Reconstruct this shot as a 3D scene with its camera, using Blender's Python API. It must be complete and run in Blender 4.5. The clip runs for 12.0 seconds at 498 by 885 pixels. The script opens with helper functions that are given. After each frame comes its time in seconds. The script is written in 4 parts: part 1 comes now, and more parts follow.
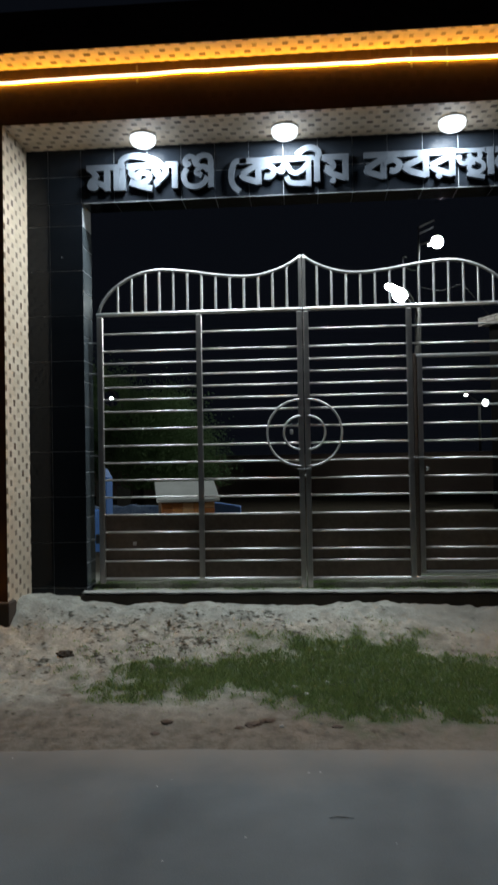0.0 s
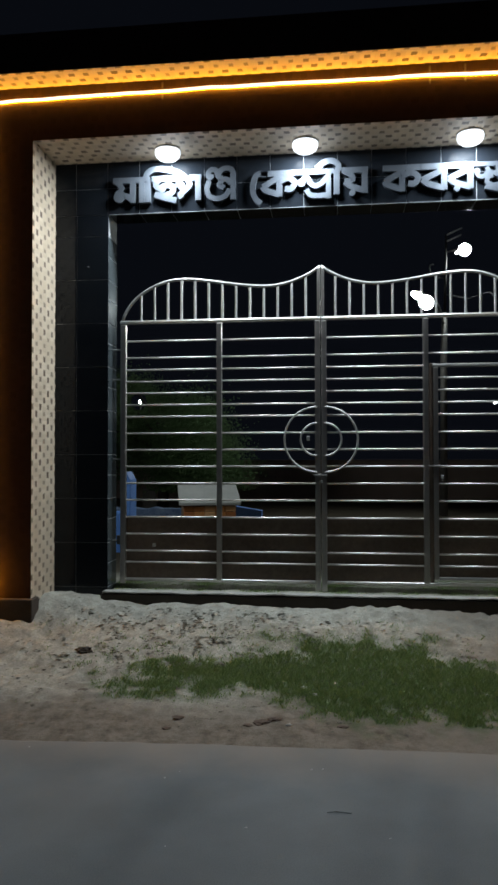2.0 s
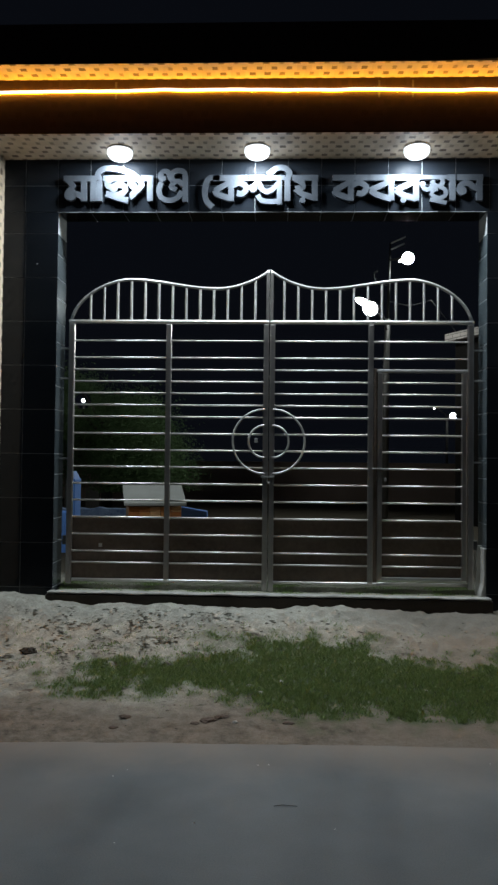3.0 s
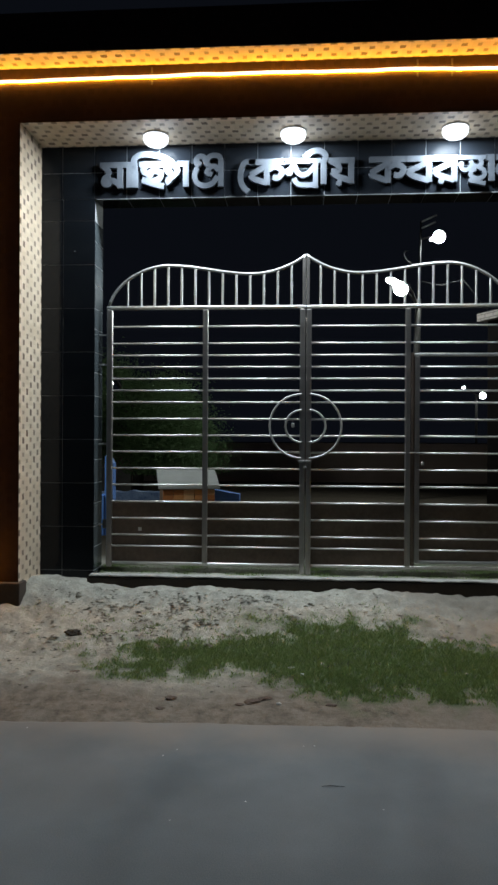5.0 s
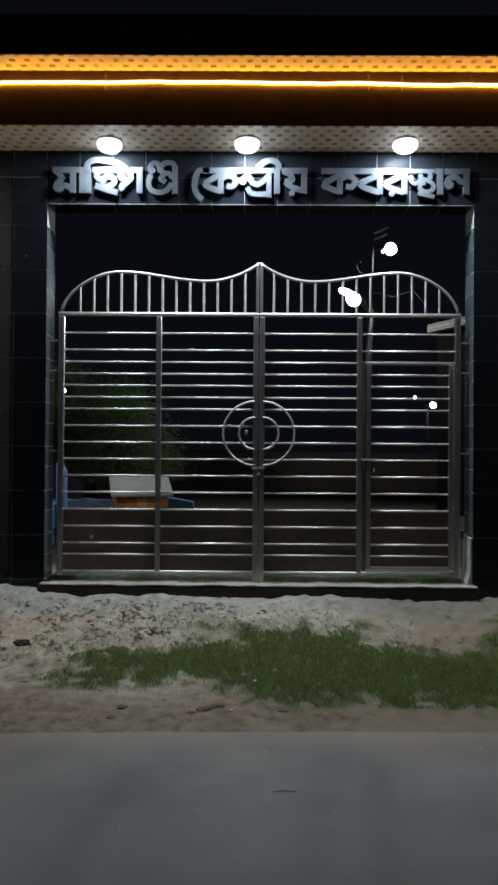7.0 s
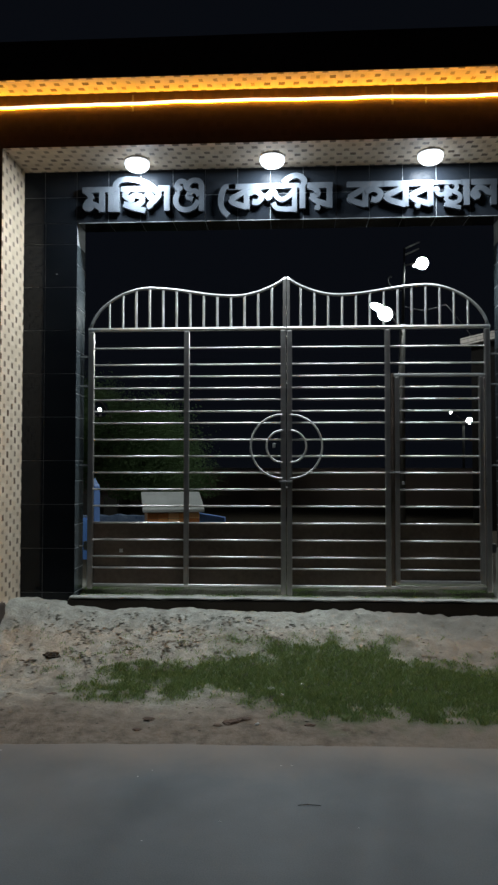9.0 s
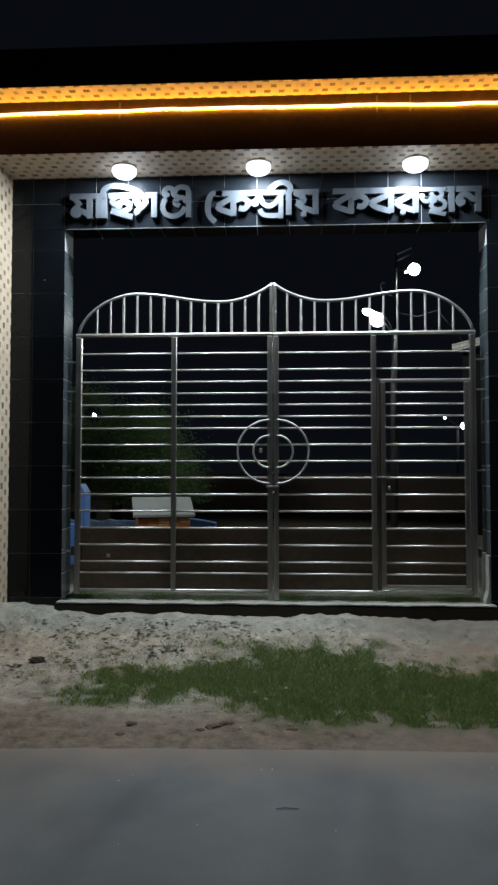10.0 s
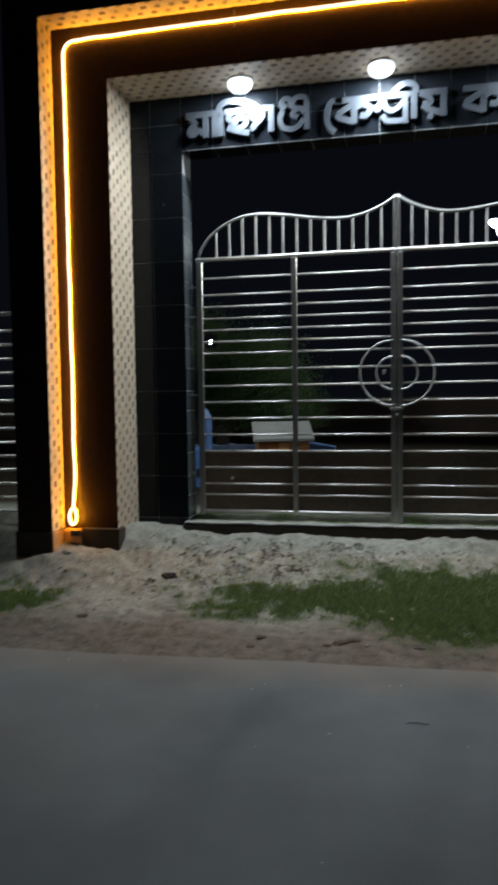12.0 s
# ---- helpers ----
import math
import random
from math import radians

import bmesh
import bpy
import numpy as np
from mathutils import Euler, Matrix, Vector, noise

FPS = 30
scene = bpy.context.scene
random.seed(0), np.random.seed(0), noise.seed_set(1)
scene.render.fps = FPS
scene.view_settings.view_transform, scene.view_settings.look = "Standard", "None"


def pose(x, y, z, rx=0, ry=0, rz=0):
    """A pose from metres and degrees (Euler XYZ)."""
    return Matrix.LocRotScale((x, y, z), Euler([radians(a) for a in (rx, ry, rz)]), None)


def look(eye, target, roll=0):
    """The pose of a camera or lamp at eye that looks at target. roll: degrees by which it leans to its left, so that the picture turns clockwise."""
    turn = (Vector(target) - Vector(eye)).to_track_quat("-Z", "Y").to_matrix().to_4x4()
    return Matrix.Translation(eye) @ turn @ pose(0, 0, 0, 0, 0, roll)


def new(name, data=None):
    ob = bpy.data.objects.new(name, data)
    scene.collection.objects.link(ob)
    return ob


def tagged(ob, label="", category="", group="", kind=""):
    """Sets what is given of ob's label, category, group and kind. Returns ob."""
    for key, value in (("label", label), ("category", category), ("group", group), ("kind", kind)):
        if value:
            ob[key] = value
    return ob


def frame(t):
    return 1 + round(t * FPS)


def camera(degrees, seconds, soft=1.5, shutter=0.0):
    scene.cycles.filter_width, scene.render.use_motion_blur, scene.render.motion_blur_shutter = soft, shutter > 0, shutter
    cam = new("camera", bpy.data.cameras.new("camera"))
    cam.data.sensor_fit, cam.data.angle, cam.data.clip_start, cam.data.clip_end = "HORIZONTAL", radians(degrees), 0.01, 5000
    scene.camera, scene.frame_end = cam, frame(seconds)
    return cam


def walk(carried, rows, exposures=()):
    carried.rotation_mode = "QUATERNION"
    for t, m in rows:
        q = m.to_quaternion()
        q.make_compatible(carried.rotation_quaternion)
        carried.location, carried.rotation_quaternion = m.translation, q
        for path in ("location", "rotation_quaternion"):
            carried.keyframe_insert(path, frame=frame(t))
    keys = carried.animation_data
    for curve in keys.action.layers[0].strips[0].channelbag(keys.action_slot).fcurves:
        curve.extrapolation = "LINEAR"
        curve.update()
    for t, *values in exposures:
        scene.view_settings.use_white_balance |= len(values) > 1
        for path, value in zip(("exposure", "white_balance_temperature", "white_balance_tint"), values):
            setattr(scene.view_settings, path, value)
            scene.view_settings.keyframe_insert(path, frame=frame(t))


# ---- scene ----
cam = camera(38.0, 12.0, soft=2.5, shutter=0.5)
PATH = [
    (0, (-0.021, -6.229, 1.117), (-0.168, -4.235, 1.15), -1.0),
    (0.5, (0.056, -6.269, 1.114), (-0.091, -4.275, 1.072), -0.6),
    (1, (0.086, -6.327, 1.128), (-0.119, -4.338, 1.146), -1.0),
    (1.5, (0.084, -6.335, 1.123), (-0.157, -4.349, 1.127), -0.3),
    (2, (0.092, -6.366, 1.128), (-0.135, -4.38, 1.173), -0.1),
    (2.5, (0.098, -6.377, 1.117), (0.02, -4.38, 1.196), -0.2),
    (3, (0.051, -6.434, 1.128), (-0.019, -4.436, 1.177), 0.6),
    (3.2, (0.031, -6.463, 1.131), (-0.063, -4.467, 1.214), 0.3),
    (4.8, (-0.039, -6.491, 1.166), (-0.154, -4.494, 1.185), 0.4),
    (5, (-0.053, -6.481, 1.167), (-0.192, -4.486, 1.161), 0.3),
    (5.5, (-0.051, -6.468, 1.146), (-0.146, -4.471, 1.117), 0.4),
    (6, (-0.056, -6.472, 1.142), (-0.107, -4.473, 1.093), 0.5),
    (6.5, (-0.047, -6.479, 1.14), (-0.038, -4.48, 1.102), 0.8),
    (7, (-0.041, -6.49, 1.152), (-0.055, -4.491, 1.171), 0.4),
    (7.5, (-0.049, -6.501, 1.16), (-0.067, -4.502, 1.235), 0.4),
    (7.7, (-0.053, -6.514, 1.165), (-0.087, -4.515, 1.233), 0.4),
    (9.3, (0.078, -6.488, 1.102), (-0.037, -4.492, 1.172), 0.0),
    (9.5, (0.108, -6.509, 1.105), (0.009, -4.513, 1.183), 0.0),
    (10, (0.118, -6.511, 1.104), (0.015, -4.515, 1.188), -0.0),
    (10.5, (0.107, -6.51, 1.111), (0.025, -4.516, 1.232), 0.2),
    (11, (0.093, -6.519, 1.124), (-0.058, -4.526, 1.207), 0.3),
    (11.5, (0.101, -6.491, 1.105), (-0.169, -4.51, 1.102), -0.5),
    (12, (0.05, -6.49, 1.082), (-0.366, -4.538, 0.963), -0.8),
]
walk(cam, [(t, look(eye, target, roll)) for t, eye, target, roll in PATH],
     exposures=[(0, 0.0), (2.5, -0.05), (3.2, 0.0), (5, 0.22), (5.5, 0.25), (6, 0.15), (6.5, 0.03), (7.5, 0.0), (9.5, 0.05), (11, 0.12), (11.5, 0.15), (12, -0.08)])

# ---------------------------------------------------------------- world and light
world = bpy.data.worlds.new("night_sky")
scene.world = world
world.use_nodes = True
wn = world.node_tree.nodes
wn["Background"].inputs[0].default_value = (0.37, 0.47, 0.74, 1)
wn["Background"].inputs[1].default_value = 0.0068

BEAM_WATTS = 46.0      # each downlight's beam
LAMP_POWER = 1.9      # downlight diffusers
ROPE_POWER = 38.0      # amber rope light
FLOOD_POWER = 620.0    # lamps beyond the gate

# ---------------------------------------------------------------- materials


def nodes_of(mat):
    mat.use_nodes = True
    nt = mat.node_tree
    return nt, nt.nodes, nt.links, nt.nodes["Principled BSDF"]


def add(nt, kind, **settings):
    n = nt.nodes.new(kind)
    for key, value in settings.items():
        n.inputs[key].default_value = value
    return n


def math_node(nt, op, a, b=None):
    n = nt.nodes.new("ShaderNodeMath")
    n.operation = op
    for k, v in enumerate((a, b)):
        if v is None:
            continue
        if isinstance(v, (int, float)):
            n.inputs[k].default_value = v
        else:
            nt.links.new(v, n.inputs[k])
    return n.outputs[0]


def mix_col(nt, fac, a, b):
    n = nt.nodes.new("ShaderNodeMix")
    n.data_type = "RGBA"
    for k, v in ((0, fac), (6, a), (7, b)):
        if isinstance(v, (int, float)):
            n.inputs[k].default_value = v
        elif isinstance(v, tuple):
            n.inputs[k].default_value = (*v, 1)
        else:
            nt.links.new(v, n.inputs[k])
    return n.outputs[2]


def ramp(nt, fac, lo, hi):
    n = nt.nodes.new("ShaderNodeMapRange")
    n.inputs[1].default_value, n.inputs[2].default_value = lo, hi
    nt.links.new(fac, n.inputs[0])
    return n.outputs[0]


def coords(nt, kind="Object"):
    return nt.nodes.new("ShaderNodeTexCoord").outputs[kind]


def noise_tex(nt, scale, detail=4.0, vec=None, rough=0.55):
    n = add(nt, "ShaderNodeTexNoise", Scale=scale, Detail=detail, Roughness=rough)
    nt.links.new(vec if vec else coords(nt), n.inputs["Vector"])
    return n.outputs["Fac"]


def bump(nt, height, strength, distance=0.01):
    n = add(nt, "ShaderNodeBump", Strength=strength, Distance=distance)
    nt.links.new(height, n.inputs["Height"])
    nt.links.new(n.outputs[0], nt.nodes["Principled BSDF"].inputs["Normal"])


def surface(name, dark, light, scale=6.0, rough=(0.5, 0.7), metal=0.0, fine=60.0, relief=0.2, spread=(0.3, 0.7), spec=0.5):
    """A plain worn surface: two colours mixed at two scales, with fine relief."""
    mat = bpy.data.materials.new(name)
    nt, ns, ln, bsdf = nodes_of(mat)
    big, small = noise_tex(nt, scale), noise_tex(nt, fine, 6)
    both = math_node(nt, "ADD", math_node(nt, "MULTIPLY", big, 0.65), math_node(nt, "MULTIPLY", small, 0.35))
    f = ramp(nt, both, *spread)
    ln.new(mix_col(nt, f, dark, light), bsdf.inputs["Base Color"])
    r = nt.nodes.new("ShaderNodeMapRange")
    r.inputs[3].default_value, r.inputs[4].default_value = rough
    ln.new(big, r.inputs[0])
    ln.new(r.outputs[0], bsdf.inputs["Roughness"])
    bsdf.inputs["Metallic"].default_value = metal
    bsdf.inputs["Specular IOR Level"].default_value = spec
    if relief:
        bump(nt, small, relief, 0.004)
    return mat


def glow(name, colour, strength):
    mat = bpy.data.materials.new(name)
    nt, ns, ln, bsdf = nodes_of(mat)
    bsdf.inputs["Base Color"].default_value = (0.8, 0.8, 0.8, 1)
    bsdf.inputs["Emission Color"].default_value = (*colour, 1)
    bsdf.inputs["Emission Strength"].default_value = strength
    return mat


def mosaic_tile(name, body, body2, mark, rough=0.35, relief=0.5, spec=0.4):
    """Glazed elevation tile: a running bond of small blocks, some with a dark printed dash."""
    mat = bpy.data.materials.new(name)
    nt, ns, ln, bsdf = nodes_of(mat)
    sep = nt.nodes.new("ShaderNodeSeparateXYZ")
    ln.new(coords(nt, "UV"), sep.inputs[0])
    u, v = sep.outputs[0], sep.outputs[1]
    vv = math_node(nt, "DIVIDE", v, 0.083)
    row = math_node(nt, "FLOOR", vv)
    fv = math_node(nt, "FRACT", vv)
    uu = math_node(nt, "ADD", math_node(nt, "DIVIDE", u, 0.118), math_node(nt, "MULTIPLY", row, 0.47))
    col = math_node(nt, "FLOOR", uu)
    fu = math_node(nt, "FRACT", uu)
    cell = nt.nodes.new("ShaderNodeCombineXYZ")
    ln.new(col, cell.inputs[0])
    ln.new(row, cell.inputs[1])
    white = nt.nodes.new("ShaderNodeTexWhiteNoise")
    ln.new(cell.outputs[0], white.inputs["Vector"])
    rnd = white.outputs["Value"]
    # dash in the middle of each block, wider or narrower by chance
    du = math_node(nt, "ABSOLUTE", math_node(nt, "SUBTRACT", fu, 0.5))
    dv = math_node(nt, "ABSOLUTE", math_node(nt, "SUBTRACT", fv, 0.5))
    half = math_node(nt, "ADD", math_node(nt, "MULTIPLY", rnd, 0.10), 0.13)
    wob = math_node(nt, "MULTIPLY", math_node(nt, "SUBTRACT", noise_tex(nt, 70.0, 3), 0.5), 0.25)
    inu = math_node(nt, "LESS_THAN", math_node(nt, "ADD", du, wob), half)
    inv = math_node(nt, "LESS_THAN", math_node(nt, "ADD", dv, wob), 0.27)
    dash = math_node(nt, "MULTIPLY", inu, inv)
    dash = math_node(nt, "MULTIPLY", dash, math_node(nt, "ADD", math_node(nt, "MULTIPLY", rnd, 0.4), 0.6))
    base = mix_col(nt, math_node(nt, "MULTIPLY", rnd, 0.8), body, body2)
    grime = ramp(nt, noise_tex(nt, 5.0, 6), 0.35, 0.8)
    base = mix_col(nt, math_node(nt, "MULTIPLY", grime, 0.35), base, tuple(c * 0.55 for c in body))
    ln.new(mix_col(nt, dash, base, mark), bsdf.inputs["Base Color"])
    bsdf.inputs["Roughness"].default_value = rough
    edge = math_node(nt, "MULTIPLY", math_node(nt, "GREATER_THAN", math_node(nt, "SUBTRACT", 0.5, du), 0.03),
                     math_node(nt, "GREATER_THAN", math_node(nt, "SUBTRACT", 0.5, dv), 0.05))
    h = math_node(nt, "MULTIPLY", edge, math_node(nt, "ADD", math_node(nt, "MULTIPLY", rnd, 0.6), 0.4))
    bsdf.inputs["Specular IOR Level"].default_value = spec
    bump(nt, h, relief, 0.004)
    return mat


def glazed_tile(name, dark, light):
    mat = bpy.data.materials.new(name)
    nt, ns, ln, bsdf = nodes_of(mat)
    rnd = nt.nodes.new("ShaderNodeObjectInfo").outputs["Random"]
    smear = noise_tex(nt, 9.0, 6)
    base = mix_col(nt, rnd, dark, light)
    dust = ramp(nt, noise_tex(nt, 3.0, 8), 0.45, 0.85)
    ln.new(mix_col(nt, math_node(nt, "MULTIPLY", dust, 0.12), base, (0.04, 0.042, 0.046)), bsdf.inputs["Base Color"])
    r = nt.nodes.new("ShaderNodeMapRange")
    r.inputs[3].default_value, r.inputs[4].default_value = 0.05, 0.13
    ln.new(smear, r.inputs[0])
    ln.new(r.outputs[0], bsdf.inputs["Roughness"])
    bsdf.inputs["Specular IOR Level"].default_value = 0.24
    bump(nt, noise_tex(nt, 25.0, 2), 0.02, 0.003)
    return mat


def ground_material():
    """Pale sand by the gate, browner dirt towards the road, with pebbly relief."""
    mat = bpy.data.materials.new("sand_and_dirt")
    nt, ns, ln, bsdf = nodes_of(mat)
    obj = coords(nt)
    sep = nt.nodes.new("ShaderNodeSeparateXYZ")
    ln.new(obj, sep.inputs[0])
    y = sep.outputs[1]
    broad, mid, fine = noise_tex(nt, 1.3, 5), noise_tex(nt, 11.0, 8, None, 0.7), noise_tex(nt, 60.0, 6, None, 0.7)
    near_road = ramp(nt, math_node(nt, "ADD", y, math_node(nt, "MULTIPLY", math_node(nt, "SUBTRACT", broad, 0.5), 0.9)), -1.45, -1.95)
    sand = mix_col(nt, ramp(nt, fine, 0.3, 0.7), (0.300, 0.292, 0.252), (0.495, 0.485, 0.425))
    dirt = mix_col(nt, ramp(nt, mid, 0.3, 0.75), (0.105, 0.086, 0.067), (0.32, 0.286, 0.240))
    mottle = ramp(nt, noise_tex(nt, 8.0, 8, None, 0.72), 0.42, 0.64)
    sand = mix_col(nt, math_node(nt, "MULTIPLY", mottle, 0.62), sand, (0.185, 0.178, 0.150))
    both = mix_col(nt, near_road, sand, dirt)
    # smooth trodden earth to one side, and browner patches
    worn = ramp(nt, math_node(nt, "ADD", sep.outputs[0], math_node(nt, "MULTIPLY", math_node(nt, "SUBTRACT", broad, 0.5), 2.6)), 0.35, 1.35)
    both = mix_col(nt, math_node(nt, "MULTIPLY", worn, 0.85), both, (0.230, 0.204, 0.170))
    stain = ramp(nt, noise_tex(nt, 3.4, 5, None, 0.6), 0.52, 0.68)
    both = mix_col(nt, math_node(nt, "MULTIPLY", stain, 0.45), both, (0.160, 0.141, 0.117))
    clod = ramp(nt, mid, 0.60, 0.72)
    both = mix_col(nt, math_node(nt, "MULTIPLY", clod, 0.6), both, (0.15, 0.125, 0.10))
    # Beyond the gate the ground's dimness under the floodlights is put into its colour.
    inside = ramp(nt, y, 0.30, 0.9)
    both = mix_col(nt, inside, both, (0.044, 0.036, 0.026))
    turf = nt.nodes.new("ShaderNodeAttribute")
    turf.attribute_name = "turf"
    both = mix_col(nt, math_node(nt, "MULTIPLY", turf.outputs["Fac"], 0.85), both, (0.085, 0.12, 0.055))
    ln.new(both, bsdf.inputs["Base Color"])
    bsdf.inputs["Roughness"].default_value = 0.95
    bsdf.inputs["Specular IOR Level"].default_value = 0.1
    h = math_node(nt, "ADD", math_node(nt, "MULTIPLY", mid, 0.8), math_node(nt, "MULTIPLY", fine, 0.4))
    bump(nt, h, 0.9, 0.02)
    return mat


def asphalt_material():
    mat = bpy.data.materials.new("dusty_asphalt")
    nt, ns, ln, bsdf = nodes_of(mat)
    obj = coords(nt)
    sep = nt.nodes.new("ShaderNodeSeparateXYZ")
    ln.new(obj, sep.inputs[0])
    broad, fine = noise_tex(nt, 1.5, 6), noise_tex(nt, 160.0, 4)
    f = math_node(nt, "ADD", math_node(nt, "MULTIPLY", broad, 0.6), math_node(nt, "MULTIPLY", fine, 0.4))
    tar = mix_col(nt, ramp(nt, f, 0.35, 0.65), (0.105, 0.124, 0.136), (0.173, 0.197, 0.214))
    edge = ramp(nt, math_node(nt, "ADD", sep.outputs[1], math_node(nt, "MULTIPLY", math_node(nt, "SUBTRACT", broad, 0.5), 0.8)), -2.75, -2.2)
    patchy = ramp(nt, noise_tex(nt, 0.45, 3), 0.42, 0.68)
    tar = mix_col(nt, math_node(nt, "MULTIPLY", patchy, 0.5), tar, (0.165, 0.155, 0.14))
    ln.new(mix_col(nt, math_node(nt, "MULTIPLY", edge, 0.6), tar, (0.27, 0.23, 0.185)), bsdf.inputs["Base Color"])
    bsdf.inputs["Roughness"].default_value = 0.85
    bump(nt, fine, 0.35, 0.004)
    return mat


def leaf_material(name, a, b, thin=0.45):
    mat = bpy.data.materials.new(name)
    nt, ns, ln, bsdf = nodes_of(mat)
    rnd = nt.nodes.new("ShaderNodeNewGeometry").outputs["Random Per Island"]
    col = mix_col(nt, rnd, a, b)
    ln.new(col, bsdf.inputs["Base Color"])
    bsdf.inputs["Roughness"].default_value = 0.8
    bsdf.inputs["Specular IOR Level"].default_value = 0.15
    if thin:
        # thin leaves let light through
        tr = nt.nodes.new("ShaderNodeBsdfTranslucent")
        ln.new(col, tr.inputs["Color"])
        both = nt.nodes.new("ShaderNodeMixShader")
        both.inputs[0].default_value = thin
        ln.new(bsdf.outputs[0], both.inputs[1])
        ln.new(tr.outputs[0], both.inputs[2])
        ln.new(both.outputs[0], ns["Material Output"].inputs["Surface"])
    return mat


def brick_material(name, a, b, mortar, scale=1.0):
    mat = bpy.data.materials.new(name)
    nt, ns, ln, bsdf = nodes_of(mat)
    br = nt.nodes.new("ShaderNodeTexBrick")
    br.inputs["Color1"].default_value, br.inputs["Color2"].default_value, br.inputs["Mortar"].default_value = (*a, 1), (*b, 1), (*mortar, 1)
    br.inputs["Scale"].default_value = scale
    br.inputs["Brick Width"].default_value, br.inputs["Row Height"].default_value, br.inputs["Mortar Size"].default_value = 0.24, 0.08, 0.008
    ln.new(coords(nt, "UV"), br.inputs["Vector"])
    ln.new(br.outputs["Color"], bsdf.inputs["Base Color"])
    bsdf.inputs["Roughness"].default_value = 0.85
    bump(nt, noise_tex(nt, 40.0, 5), 0.4, 0.01)
    return mat


CREAM = mosaic_tile("cream_mosaic_tile", (0.64, 0.52, 0.385), (0.77, 0.65, 0.51), (0.125, 0.082, 0.052))
BROWN = mosaic_tile("brown_mosaic_tile", (0.040, 0.0240, 0.0215), (0.052, 0.0305, 0.0275), (0.035, 0.0210, 0.0190), 0.36, 0.12, 0.14)
BLACK = glazed_tile("black_glazed_tile", (0.0054, 0.0070, 0.0096), (0.0088, 0.0110, 0.0144))
# Black tile again, lightened for the reveals: light on them put into the colour.
LIT_BLACK = glazed_tile("lightened_black_tile", (0.040, 0.051, 0.056), (0.060, 0.072, 0.078))
GROUT = surface("pale_grout", (0.16, 0.17, 0.18), (0.30, 0.31, 0.32), 12, (0.8, 0.9))
PLINTH = surface("dark_plinth_render", (0.034, 0.025, 0.020), (0.065, 0.050, 0.040), 5, (0.7, 0.9))
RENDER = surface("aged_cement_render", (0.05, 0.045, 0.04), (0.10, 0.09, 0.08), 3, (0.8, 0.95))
CONCRETE = surface("worn_concrete", (0.25, 0.25, 0.23), (0.46, 0.45, 0.42), 6, (0.75, 0.95), relief=0.5)
STEEL = surface("brushed_stainless_steel", (0.44, 0.435, 0.43), (0.58, 0.575, 0.565), 8, (0.42, 0.58), metal=1.0, fine=120, relief=0.03)


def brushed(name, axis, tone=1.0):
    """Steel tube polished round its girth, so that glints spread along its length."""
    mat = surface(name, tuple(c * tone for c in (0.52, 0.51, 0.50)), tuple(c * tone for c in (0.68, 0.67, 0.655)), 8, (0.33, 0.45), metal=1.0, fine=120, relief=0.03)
    nt, ns, ln, bsdf = nodes_of(mat)
    tan = nt.nodes.new("ShaderNodeTangent")
    tan.direction_type, tan.axis = "RADIAL", axis
    ln.new(tan.outputs[0], bsdf.inputs["Tangent"])
    bsdf.inputs["Anisotropic"].default_value = 0.75
    bsdf.inputs["Anisotropic Rotation"].default_value = 0.25
    return mat


# Same steel twice: level tubes toned brighter, upright darker, to set their lit look.
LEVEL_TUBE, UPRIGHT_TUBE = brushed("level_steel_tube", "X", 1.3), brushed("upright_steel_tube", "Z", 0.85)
POLISHED = surface("polished_stainless_tube", (0.54, 0.51, 0.485), (0.67, 0.64, 0.61), 8, (0.27, 0.40), metal=1.0, fine=120, relief=0.02)
SHEET = surface("dull_steel_sheet", (0.100, 0.075, 0.060), (0.255, 0.196, 0.158), 1.7, (0.34, 0.55), metal=0.5, fine=30, relief=0.03)
LETTER = surface("brushed_metal_letter", (0.108, 0.124, 0.150), (0.172, 0.196, 0.230), 9, (0.30, 0.42), metal=0.75, fine=90, relief=0.05)
WHITE_PLASTIC = surface("white_plastic", (0.70, 0.70, 0.70), (0.80, 0.80, 0.80), 8, (0.4, 0.5), relief=0)
DARK_METAL = surface("dark_painted_metal", (0.05, 0.05, 0.05), (0.10, 0.10, 0.10), 8, (0.45, 0.6), metal=0.5)
POLE = surface("galvanised_pole", (0.10, 0.095, 0.09), (0.17, 0.16, 0.15), 5, (0.5, 0.65), metal=0.3)
CABLE = surface("black_cable", (0.015, 0.015, 0.015), (0.03, 0.03, 0.03), 8, (0.5, 0.6), relief=0)
BLUE = surface("blue_wall_paint", (0.085, 0.22, 0.62), (0.12, 0.29, 0.74), 4, (0.5, 0.7))
SLAB = surface("pale_cement_slab", (0.42, 0.43, 0.42), (0.60, 0.61, 0.60), 3, (0.7, 0.9))
PALE_BRICK = brick_material("pale_brick", (0.42, 0.36, 0.33), (0.50, 0.44, 0.40), (0.15, 0.13, 0.12))
FAR_WALL = surface("old_brown_wall", (0.30, 0.215, 0.17), (0.44, 0.33, 0.27), 0.8, (0.8, 0.95))
SAND = ground_material()
ASPHALT = asphalt_material()
BLADE = leaf_material("grass_blade", (0.155, 0.245, 0.085), (0.32, 0.415, 0.180))
LEAF = leaf_material("tree_leaf", (0.080, 0.132, 0.055), (0.130, 0.200, 0.088))
LITTER = leaf_material("dry_litter", (0.075, 0.068, 0.055), (0.22, 0.205, 0.168), 0.0)
